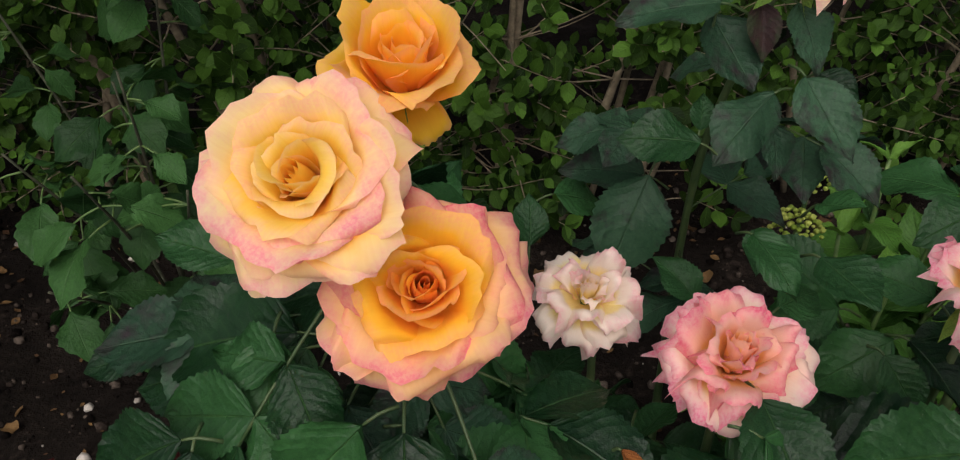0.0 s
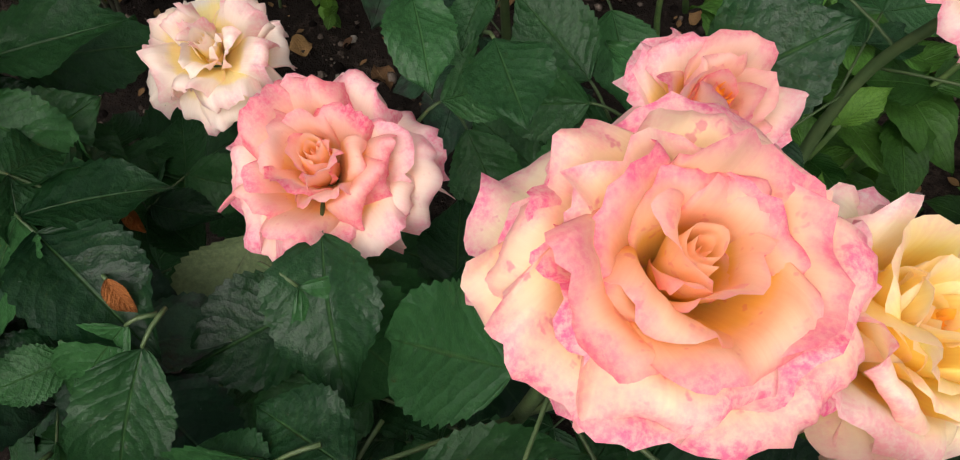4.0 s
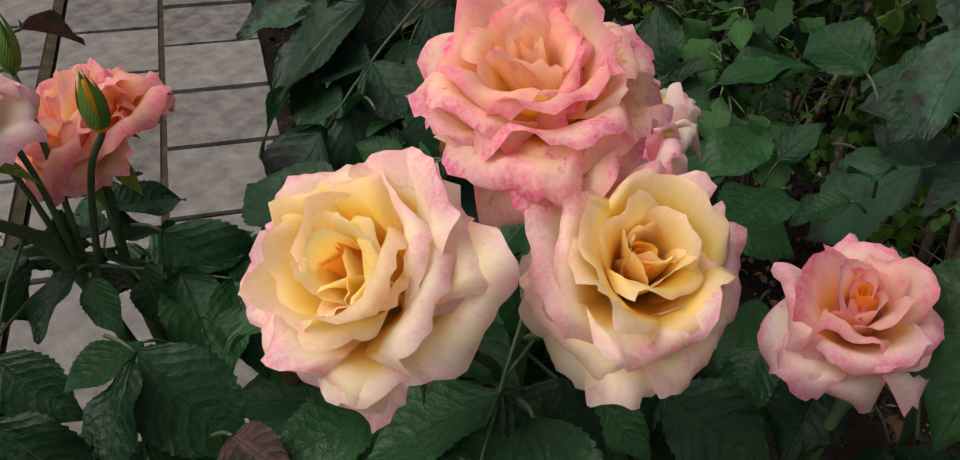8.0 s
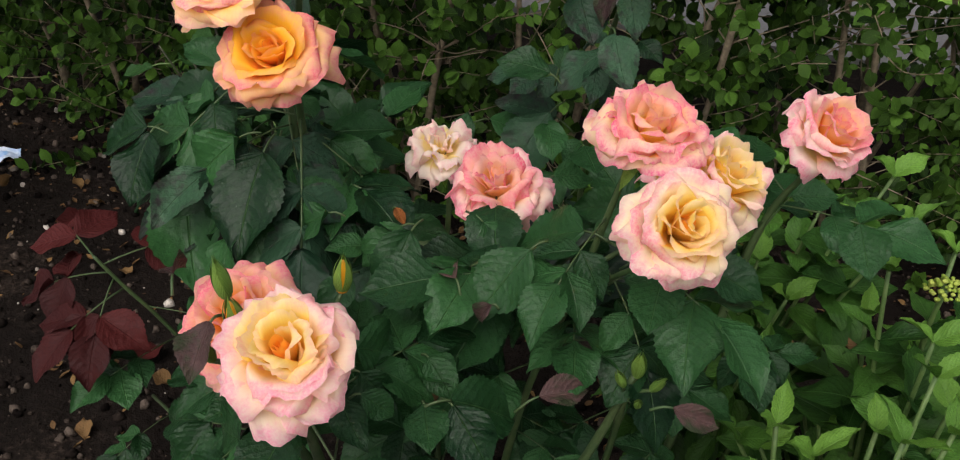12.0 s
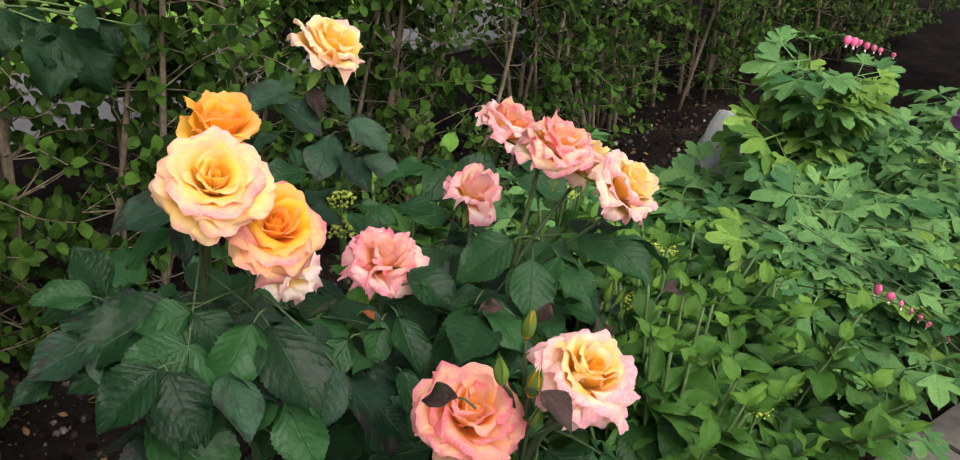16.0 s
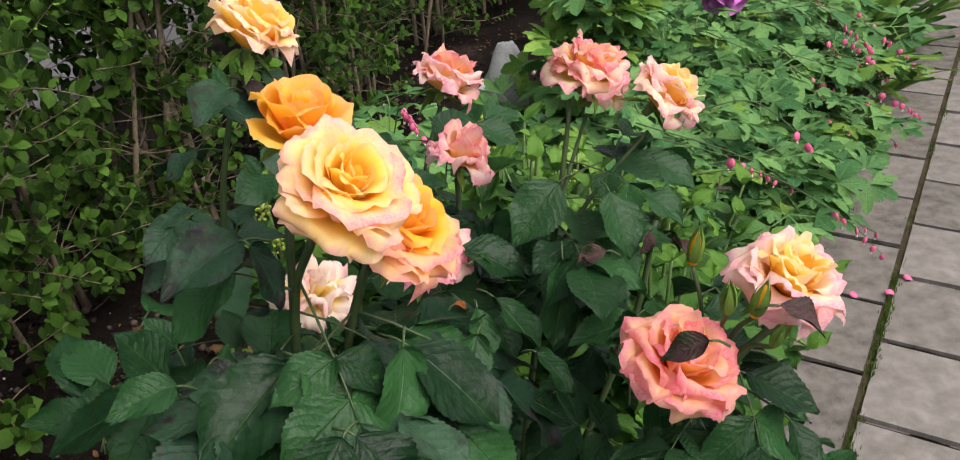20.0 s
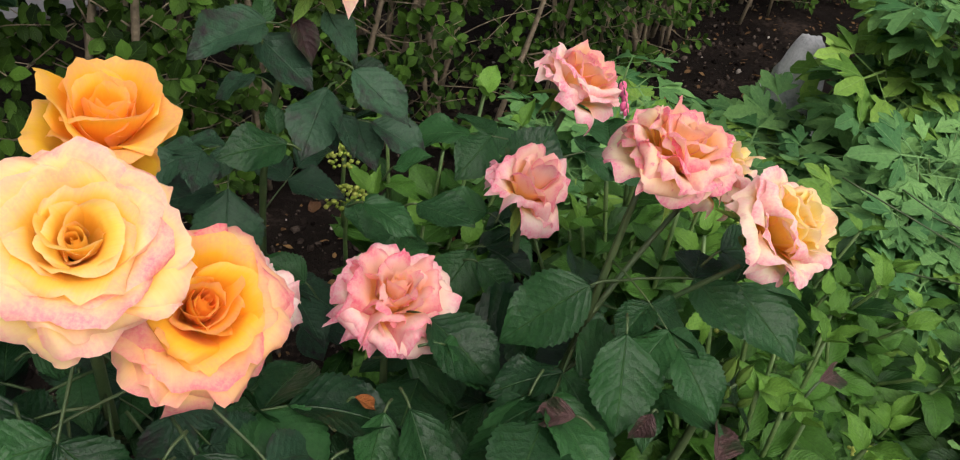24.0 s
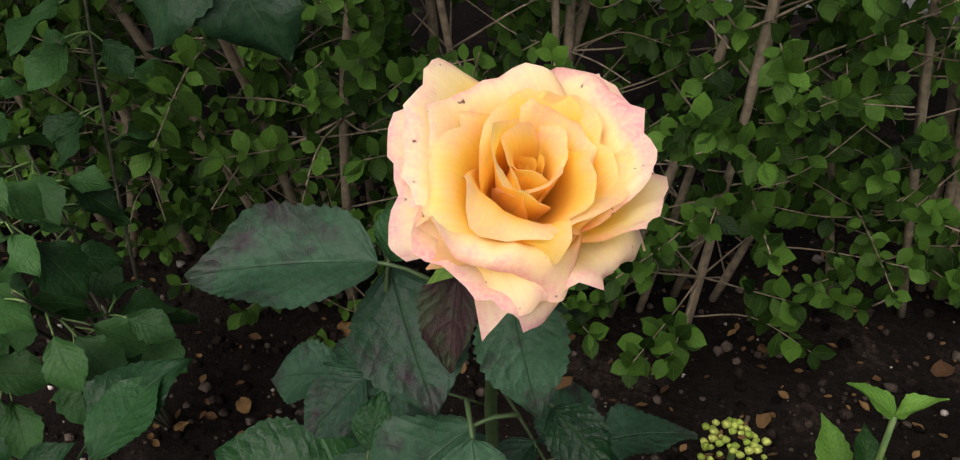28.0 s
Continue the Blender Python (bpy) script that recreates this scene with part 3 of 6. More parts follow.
def bloom(bush, at, normal, radius, form, mat, seed, spin=0.0, label="", inner=None, core=None, depth=1.25):
    """A rose bloom, its centre at a place in the world: calyx below, petals in whorls round the axis."""
    rnd = random.Random(seed)
    axis = Vector(normal).normalized()
    m = Matrix.Translation(Vector(at) - axis * radius * 0.42 * depth) @ axis.to_track_quat("Z", "Y").to_matrix().to_4x4() @ Matrix.Rotation(spin, 4, "Z") @ Matrix.Diagonal((1, 1, depth, 1))
    hip = [Vector((0, 0, -0.26)), Vector((0, 0, -0.16)), Vector((0, 0, -0.06)), Vector((0, 0, 0.02))]
    verts, faces = tube_data(hip, 0.1, 0.17, 9)
    base = part("bloom", mesh_of("calyx", [v * radius for v in verts], faces, TWIG), bush, bush.matrix_world.inverted() @ m, label)
    heart_v, heart_uv = [], []
    wind = rnd.uniform(0, 6.28)
    for j in range(7):       # the tight heart is one scroll wound round itself, flaring at its lip
        for k in range(44):
            t, v = k / 43, j / 6
            a = wind + 15.5 * t
            r = (0.012 + 0.135 * t) * (0.6 + 0.5 * math.sin(math.pi * min(1.0, 0.2 + 0.7 * v))) + 0.02 * max(0.0, v - 0.8) * 5 * t
            z = 0.05 + (0.6 - 0.1 * (1 - t) ** 2 + 0.025 * math.sin(3.1 * a)) * v
            heart_v.append((r * radius * math.cos(a), r * radius * math.sin(a), z * radius))
            heart_uv.append((0.5, 0.15 + 0.62 * v))
    part("heart", mesh_of("heart", heart_v, grid_faces(44, 7), core or inner or mat, heart_uv), base)
    turn = rnd.uniform(0, 6.28)
    off, off_way = rnd.uniform(3, 9), rnd.uniform(0, 6.28)
    levels = FORMS[form]
    for level, (n, length, width, lean0, lean1, start, cup, roll, ruffle, quill) in enumerate(levels):
        # the heart stands a little off the axis; petals follow one another round a spiral
        tip = off * (1 - level / len(levels))
        aside = Matrix.Rotation(radians(tip), 4, Vector((math.cos(off_way), math.sin(off_way), 0)))
        nxt = levels[min(level + 1, len(levels) - 1)]
        for k in range(n):
            turn += 2.4 + rnd.uniform(-0.35, 0.35)
            f = 0.75 * k / n
            g = rnd.uniform(0.9, 1.06)
            fall = rnd.choice((0, 0, 26)) if level == len(levels) - 1 else 0      # some outer petals hang
            data = petal_data("petal", inner if inner and level < 3 else mat, (length + (nxt[1] - length) * f) * g * radius, (width + (nxt[2] - width) * f) * rnd.uniform(0.88, 1.12) * radius,
                              lean0 + (nxt[3] - lean0) * f + rnd.uniform(-5, 5), lean1 + (nxt[4] - lean1) * f * (nxt[4] < 120) + rnd.uniform(-9, 9) + fall, start * radius, (cup + (nxt[6] - cup) * f) * rnd.uniform(0.85, 1.2) * radius,
                              roll * rnd.uniform(0.4, 1.6), ruffle * rnd.uniform(0.8, 2.0) * radius, rnd, quill * rnd.uniform(0.2, 1.8))
            part("petal", data, base, aside @ Matrix.Rotation(turn, 4, "Z") @ pose(0, 0, rnd.uniform(-0.02, 0.03) * radius, rnd.uniform(-4, 4), rnd.uniform(-7, 7), 0))
    for k in range(5):
        a = 2 * math.pi * (k + rnd.uniform(-0.1, 0.1)) / 5
        way = Vector((math.cos(a), math.sin(a), rnd.uniform(-1.0, 0.1)))
        part("sepal", sepal_data(rnd, radius), base, aimed((0.14 * radius * math.cos(a), 0.14 * radius * math.sin(a), -0.04 * radius), way, (0, 0, 1), radius * 0.7))
    return base


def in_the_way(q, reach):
    """Whether a leaf here would hide the face of a bloom from one of the camera's positions (the aims) or hang out over
    the paving.
    """
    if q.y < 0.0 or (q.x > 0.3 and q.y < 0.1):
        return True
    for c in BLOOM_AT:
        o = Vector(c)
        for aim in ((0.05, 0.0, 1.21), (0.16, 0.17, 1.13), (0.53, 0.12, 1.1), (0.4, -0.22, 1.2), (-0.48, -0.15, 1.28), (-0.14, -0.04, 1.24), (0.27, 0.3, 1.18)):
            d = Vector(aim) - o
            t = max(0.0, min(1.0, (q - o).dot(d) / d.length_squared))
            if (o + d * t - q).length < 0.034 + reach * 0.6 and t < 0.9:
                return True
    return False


LEAFLETS = {}
for kind_name, leaf_mat in (("rose", ROSE_LEAF), ("old", OLD_LEAF), ("purple", PURPLE_LEAF), ("pale", PALE_LEAF), ("yellowed", FALLEN), ("withered", BRONZE), ("red", REDLEAF)):
    curled = kind_name in ("purple", "withered")
    LEAFLETS[kind_name] = [blade("leaflet", leaf_mat, w * (0.85 if curled else 1.0), 46, 9, 0.042, f + (0.55 if curled else 0), d, wv, s, wd) for s, (w, f, d, wv, wd) in
                           enumerate([(0.34, 0.22, 0.18, 0.035, 0.43), (0.37, 0.12, 0.3, 0.05, 0.47), (0.31, 0.36, 0.1, 0.045, 0.43), (0.35, 0.1, 0.36, 0.06, 0.46), (0.38, 0.2, 0.04, 0.04, 0.47), (0.32, 0.3, 0.22, 0.07, 0.42), (0.36, 0.42, 0.3, 0.05, 0.46)])]


def rose_leaf(bush, at, ahead, size, rnd, kind_of="rose", count=5, up=(0, 0, 1), droop=0.5, label=""):
    """A pinnate rose leaf: rachis and three to seven leaflets; size is the length of the end leaflet."""
    m = bush.matrix_world.inverted() @ aimed(at, ahead, up)
    pairs = (count - 1) // 2
    length = size * (0.5 + 0.55 * pairs)
    line = [Vector((0, length * s, -droop * 0.35 * length * s * s)) for s in (0, 0.25, 0.5, 0.75, 1)]
    leaf = part("leaf", tube("rachis", line, size * 0.017, size * 0.011, CANE, 5), bush, m, label)
    tip_slope = -droop * 0.7

    def put(at_s, side, scale):
        q = Vector((0, length * at_s, -droop * 0.35 * length * at_s * at_s))
        way = Vector((side * rnd.uniform(0.8, 1.15), rnd.uniform(0.35, 0.7) if side else 1, (tip_slope * at_s if side else tip_slope) + rnd.uniform(-0.28, 0.16)))
        lean = Vector((rnd.uniform(-0.3, 0.3), rnd.uniform(-0.1, 0.35), 1))
        part("leaflet", rnd.choice(LEAFLETS[kind_of]), leaf, aimed(q, way, lean, size * scale * rnd.uniform(0.9, 1.1)))
    put(1.0, 0, 1.0)
    for k in range(pairs):
        s = 1 - 0.52 * (k + 0.55) / max(pairs, 1)
        for side in (-1, 1):
            put(s, side, 0.92 - 0.17 * k)
    return leaf


def cane(bush, points, r0, r1, name="cane"):
    line = smooth_line(points, 6)
    inv = bush.matrix_world.inverted()
    part(name, tube(name, [inv @ q for q in line], r0, r1, CANE, 8, 0.25), bush)
    return line


def leafy(bush, line, rnd, low, high, step, size, kinds=("rose",), away=(0, -0.3, 0), top=10.0):
    """Leaves set round a cane between two shares of its length."""
    n = len(line)
    total = sum((b - a).length for a, b in zip(line, line[1:]))
    count = max(1, int(total * (high - low) / step))
    turn = rnd.uniform(0, 6.28)
    for k in range(count):
        q = line[min(n - 1, int((low + (high - low) * (k + rnd.random() * 0.6) / count) * (n - 1)))]
        turn += 2.4
        way = Vector((math.cos(turn), math.sin(turn), rnd.uniform(0.0, 0.55))) + Vector(away)
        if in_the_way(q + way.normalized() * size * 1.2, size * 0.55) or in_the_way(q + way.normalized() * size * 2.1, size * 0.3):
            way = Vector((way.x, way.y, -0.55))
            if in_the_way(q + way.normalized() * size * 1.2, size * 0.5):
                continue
        rose_leaf(bush, q, way, size * rnd.uniform(0.75, 1.15), rnd, rnd.choice(kinds), rnd.choice((5, 5, 3, 5)), (rnd.uniform(-0.2, 0.2), rnd.uniform(-0.5, 0.1), 1), rnd.uniform(0.2, 1.1))


def bud(bush, at, ahead, size, rnd, mat, label="green rosebud"):
    """A closed bud: a pointed ovoid of petals wrapped in long sepals."""
    m = bush.matrix_world.inverted() @ Matrix.Translation(at) @ Vector(ahead).normalized().to_track_quat("Z", "Y").to_matrix().to_4x4()
    prof = [(0, 0.08), (0.06, 0.16), (0.16, 0.18), (0.26, 0.2), (0.42, 0.23), (0.62, 0.18), (0.84, 0.09), (1.0, 0.02)]
    verts, uvs = [], []
    for z, r in prof:
        for k in range(11):
            a = 2 * math.pi * k / 10
            verts.append((r * math.cos(a) * size * 0.85, r * math.sin(a) * size * 0.85, z * size))
            uvs.append((k / 10, z))
    b = part("rosebud", mesh_of("rosebud", verts, grid_faces(11, len(prof)), mat, uvs), bush, m, label)
    for k in range(5):
        a = 2 * math.pi * k / 5 + rnd.uniform(-0.1, 0.1)
        rows, vs, us = 9, [], []
        for j in range(rows):
            v = j / (rows - 1)
            z = 0.14 + 1.12 * v
            r = 0.215 * (math.sin(math.pi * min(0.14 + z * 0.74, 1)) ** 0.8) + (0.1 * max(0, v - 0.8) * rnd.uniform(0, 2))
            for i in (-1, 0, 1):
                w = 0.72 * (1 - v) ** 0.7 * i
                vs.append(((r + 0.012) * math.cos(a + w) * size, (r + 0.012) * math.sin(a + w) * size, z * size))
                us.append(((i + 1) / 2, v))
        part("sepal", mesh_of("sepal", vs, grid_faces(3, rows), SEPAL, us), b)
    return b


def single_leaf(bush, base, tip, kind_of, rnd):
    """One leaflet with its stalk between two places, its face turned up and towards the path."""
    a, b = Vector(base), Vector(tip)
    inv = bush.matrix_world.inverted()
    way = b - a
    size = way.length * (0.8 if kind_of in ("purple", "withered") else 1.06)
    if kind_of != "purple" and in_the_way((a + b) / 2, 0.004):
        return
    stalk = [a - way * 0.35 + Vector((0, 0, -0.012)), a - way * 0.15 + Vector((0, 0, -0.003)), a]
    leaf = part("leaf", tube("leaf_stalk", [inv @ q for q in smooth_line(stalk, 2)], 0.0012, 0.0009, CANE, 5), bush)
    face = Vector((rnd.uniform(-0.25, 0.25), (-0.2 if kind_of == "old" else -0.5) + rnd.uniform(-0.2, 0.2), 0.85))
    part("leaflet", rnd.choice(LEAFLETS[kind_of]), leaf, inv @ aimed(a, way, face, size))

# ---- ground, path ----
EDGE_Y, SLOPE = 0.297, -0.112     # the border between bed and path: y = EDGE_Y + SLOPE * x
PATH_TURN = math.atan(SLOPE)


def border(x):
    return EDGE_Y + SLOPE * x


def earth(x, y):
    """Height of the soil."""
    d = y - border(x)
    if d < -0.004:
        return -0.011 + 0.004 * noise.noise(Vector((x, y, 0)) * 23)
    q = Vector((x, y, 0))
    h = 0.022 * noise.noise(q * 3.1) + 0.012 * noise.noise(q * 11) + 0.007 * noise.noise(q * 31)
    return (h - 0.004) * min(1.0, 0.35 + d * 6) + 0.012 * min(1, max(0, d) * 2)


xs = np.concatenate([[-160, -40, -12, -6], np.arange(-3.4, 5.2, 0.034), [7, 14, 40, 160]])
ys = np.concatenate([[-160, -40, -10, -4, -2, -1], np.arange(-0.3, 2.7, 0.034), [3.1, 3.6, 5, 9, 20, 60, 160]])
verts = [(x, y, earth(x, y) if -4 < x < 6 and y < 3 else (-0.011 if y < border(x) else 0.0)) for y in ys for x in xs]
ground = new("ground", mesh_of("ground", verts, grid_faces(len(xs), len(ys)), SOIL))
tagged(ground, "dark damp garden soil of the flower bed", "soil", kind="structure")


def sheet(name, x0, x1, y0, y1, z, mat, label, category):
    ob = new(name, mesh_of(name, [(x0, y0, z), (x1, y0, z), (x1, y1, z), (x0, y1, z), (x0, y0, z - 0.05), (x1, y0, z - 0.05), (x1, y1, z - 0.05), (x0, y1, z - 0.05)],
                           [(0, 1, 2, 3), (0, 4, 5, 1), (1, 5, 6, 2), (2, 6, 7, 3), (3, 7, 4, 0)], mat, smooth=False))
    return tagged(ob, label, category, kind="structure")


sheet("pavement_beyond", -30, 30, 2.95, 3.75, 0.03, STREET, "pale grey pavement beyond the privet hedge", "pavement")
sheet("lawn_beyond", -30, 30, 3.76, 5.0, 0.035, LAWN, "bright green strip of lawn beyond the hedge", "lawn")
sheet("road_beyond", -30, 30, 5.01, 11.0, 0.03, STREET, "grey asphalt road beyond the lawn", "road")

# unseen wall added behind the path to cut low sky light from the south
wall_v = [(-12, -2.3, -0.05), (14, -2.3, -0.05), (14, -2.3, 1.5), (-12, -2.3, 1.5), (-12, -2.55, -0.05), (14, -2.55, -0.05), (14, -2.55, 1.5), (-12, -2.55, 1.5)]
wall_south = new("wall_south", mesh_of("wall_south", wall_v, [(0, 3, 2, 1), (4, 5, 6, 7), (3, 7, 6, 2), (0, 1, 5, 4), (0, 4, 7, 3), (1, 2, 6, 5)], SLAB, smooth=False))
tagged(wall_south, "plain grey wall added out of view to block the low southern sky", "wall", kind="structure")
# added beyond the road, never in view: keeps low sky off the hedge's back
far_v = [(-30, 11.4, -0.05), (30, 11.4, -0.05), (30, 11.4, 5.5), (-30, 11.4, 5.5), (-30, 11.7, -0.05), (30, 11.7, -0.05), (30, 11.7, 5.5), (-30, 11.7, 5.5)]
sky_block_north = new("sky_block_north", mesh_of("sky_block_north", far_v, [(0, 1, 2, 3), (4, 7, 6, 5), (3, 2, 6, 7), (0, 4, 5, 1), (0, 3, 7, 4), (1, 5, 6, 2)], TRUNK, smooth=False))
tagged(sky_block_north, "dark brown wall added unseen beyond the road to block the low sky", "wall", kind="structure")

# ---- tree ----


def ball(name, mat, rx, ry, rz, seed, rough, seg=14, rings=9, freq=3.0):
    verts, faces = [], []
    off = Vector((seed * 3.1, seed * 1.7, 0.3))
    for j in range(rings + 1):
        th = math.pi * j / rings
        for k in range(seg):
            a = 2 * math.pi * k / seg
            q = Vector((math.sin(th) * math.cos(a), math.sin(th) * math.sin(a), math.cos(th)))
            d = 1 + rough * noise.noise(q * freq + off) + rough * 0.4 * noise.noise(q * freq * 3 + off)
            verts.append((q.x * rx * d, q.y * ry * d, q.z * rz * d))
    for j in range(rings):
        for k in range(seg):
            faces.append((j * seg + k, (j + 1) * seg + k, (j + 1) * seg + (k + 1) % seg, j * seg + (k + 1) % seg))
    return mesh_of(name, verts, faces, mat)


def scatter(name, template, mats, mat, uvs=None):
    """One mesh out of many copies of a small template."""
    tv = np.array([v.co for v in template.vertices])
    tf = [tuple(p.vertices) for p in template.polygons]
    n = len(tv)
    out = np.empty((len(mats) * n, 3))
    faces = []
    for i, m in enumerate(mats):
        a = np.array(m)
        out[i * n:(i + 1) * n] = tv @ a[:3, :3].T + a[:3, 3]
        faces.extend(tuple(k + i * n for k in f) for f in tf)
    tuv = None
    if template.uv_layers:
        tuv = np.zeros((n, 2))
        for loop in template.loops:
            tuv[loop.vertex_index] = template.uv_layers[0].data[loop.index].uv
        tuv = np.tile(tuv, (len(mats), 1))
    return mesh_of(name, out, faces, mat, tuv)


TREE_AT = Vector((-1.47, 0.86, 0.0))
tree = thing("tree", TREE_AT, "young leaning tree with grey bark and moss round its foot", "tree")
rnd = random.Random(5)
trunk_line = smooth_line([(-0.01, -0.03, -0.05), (0.0, -0.02, 0.05), (0.13, 0.02, 0.33), (0.22, 0.07, 0.54), (0.33, 0.13, 1.0), (0.45, 0.25, 2.0)], 8)
verts, faces = tube_data(trunk_line, 0.083, 0.05, 22, 0.16)
foot = []
for v in verts:
    flare = 1 + 0.5 * max(0, 0.14 - v.z) / 0.14
    foot.append(Vector((v.x * flare, v.y * flare, v.z)))
part("trunk", mesh_of("trunk", foot, faces, TRUNK), tree)
TUFT = ball("tuft", MOSS, 1, 1, 0.6, 8, 0.6, 7, 5)
tuft_poses = []
for k in range(900):
    z = 0.17 * rnd.random() ** 1.4
    a = rnd.gauss(-1.9, 1.1)
    c = trunk_line[min(len(trunk_line) - 1, 6 + int(z * 38))]
    rr = (0.083 + 0.05 * max(0, 0.13 - z) / 0.13) * rnd.uniform(0.9, 0.99)
    g = rnd.uniform(0.004, 0.009)
    tuft_poses.append(Matrix.Translation((c.x + rr * math.cos(a), c.y + rr * math.sin(a), z)) @ pose(0, 0, 0, rnd.uniform(0, 360), rnd.uniform(0, 360), 0) @ Matrix.Diagonal((g, g, g, 1)))
tagged(part("moss", scatter("moss", TUFT, tuft_poses, MOSS), tree, label="yellow-brown moss cushions round the trunk's foot"), kind="stuff")
BIG_LEAVES = [blade("leaf", TREE_LEAF, w, 31, 9, 0.06, f, d, 0.12, 40 + i, 0.45) for i, (w, f, d) in enumerate([(0.38, 0.25, 0.3), (0.42, 0.15, 0.5), (0.35, 0.45, 0.2)])]


def branch(parent, points, r0, r1, leaf_size, count, low=0.3, flat=0.7, meshes=None, hang=0.6, bark=BARK):
    line = smooth_line(points, 6)
    inv = parent.matrix_world.inverted()
    b = part("branch", tube("branch", [inv @ q for q in line], r0, r1, bark, 7, 0.2), parent)
    for k in range(count):
        s = low + (1 - low) * (k + rnd.random()) / count
        q = line[min(len(line) - 1, int(s * (len(line) - 1)))]
        a = rnd.uniform(0, 6.28)
        way = Vector((math.cos(a), math.sin(a), rnd.uniform(-hang, 0.3 * flat)))
        size = leaf_size * rnd.uniform(0.7, 1.2)
        stalk = smooth_line([q, q + way.normalized() * size * 0.25, q + way.normalized() * size * 0.45 + Vector((0, 0, -0.04 * size))], 2)
        part("leaf", rnd.choice(meshes or BIG_LEAVES), parent, inv @ aimed(stalk[-1], way + Vector((0, 0, -0.3)), (rnd.uniform(-0.4, 0.4), rnd.uniform(-0.7, 0.1), 1), size))
        part("leaf_stalk", tube("leaf_stalk", [inv @ p for p in stalk], 0.0016, 0.0012, TWIG, 5), parent)


bpy.context.view_layer.update()
branch(tree, [(-1.22, 0.95, 0.75), (-0.9, 1.0, 1.05), (-0.45, 0.95, 1.1), (-0.12, 0.87, 1.03)], 0.012, 0.004, 0.12, 22, 0.35)
branch(tree, [(-1.26, 0.93, 0.56), (-1.3, 0.86, 0.6), (-1.36, 0.8, 0.57)], 0.008, 0.003, 0.1, 9, 0.3)
branch(tree, [(-1.3, 1.03, 0.9), (-1.4, 1.4, 1.1), (-1.6, 1.8, 1.2)], 0.012, 0.004, 0.11, 16, 0.2)
branch(tree, [(-1.3, 1.1, 1.2), (-1.0, 1.3, 1.35), (-0.5, 1.35, 1.45), (-0.1, 1.3, 1.4)], 0.012, 0.004, 0.12, 20, 0.2)

for base, tip in (((0.01, 0.821, 0.994), (0.046, 0.779, 0.907)), ((-0.002, 0.82, 1.003), (-0.048, 0.76, 0.936)), ((-0.018, 0.817, 1.012), (-0.02, 0.789, 0.974)), ((0.1, 0.838, 0.985), (0.123, 0.817, 0.958)),
                  ((0.056, 0.834, 0.997), (0.066, 0.8, 0.95)), ((-0.03, 0.81, 0.99), (0.01, 0.79, 0.95)), ((-0.05, 0.83, 1.03), (-0.09, 0.8, 0.985)), ((-0.08, 0.82, 1.0), (-0.12, 0.8, 0.95)), ((-0.04, 0.84, 1.02), (-0.005, 0.81, 0.985)), ((0.03, 0.83, 1.02), (0.05, 0.8, 0.99)), ((0.0, 0.83, 0.96), (0.03, 0.81, 0.915))):
    a, b = Vector(base), Vector(tip)
    inv = tree.matrix_world.inverted()
    part("leaf", rnd.choice(BIG_LEAVES), tree, inv @ aimed(a, b - a, (rnd.uniform(-0.3, 0.3), -0.7, 0.6), (b - a).length * 0.88))
    part("leaf_stalk", tube("leaf_stalk", [inv @ q for q in smooth_line([Vector((-0.1, 0.87, 1.03)), (a + Vector((-0.1, 0.87, 1.05))) / 2, a], 3)], 0.0016, 0.0012, TWIG, 5), tree)

sapling = thing("sapling", (-0.5, 1.15, 0), "small dark green self-sown tree among the soil", "sapling")
bpy.context.view_layer.update()
SAPLING_LEAVES = [blade("leaf", SAPLING_LEAF, w, 19, 7, 0.08, f, d, 0.06, 50 + i, 0.55) for i, (w, f, d) in enumerate([(0.36, 0.15, 0.3), (0.4, 0.05, 0.4), (0.33, 0.3, 0.2)])]
for x, y, z, n in ((-0.4, 0.9, 0.74, 8), (-0.5, 1.1, 0.62, 8), (-0.45, 0.82, 0.65, 8), (-0.34, 0.86, 0.6, 8), (-0.6, 0.95, 0.6, 8), (-0.7, 1.2, 0.75, 8), (-0.45, 1.25, 0.8, 8), (-0.33, 0.95, 0.5, 6), (-0.55, 0.85, 0.45, 7)):
    branch(sapling, [(-0.5, 1.15, 0), (0.5 * (x - 0.5), 0.5 * (y + 1.15), z * 0.6), (x, y, z)], 0.004, 0.0016, 0.075, n + 3, 0.6, 0.7, SAPLING_LEAVES, 0.5, DARK_BARK)

# ---- privet hedge ----
SMALL = [blade("leaf", PRIVET_LEAF, w, 5, 3, 0.0, f, d, 0.0, 60 + i, 0.54, 0.1, 0.85) for i, (w, f, d) in enumerate([(0.32, 0.3, 0.15), (0.36, 0.15, 0.25), (0.3, 0.4, 0.05)])]


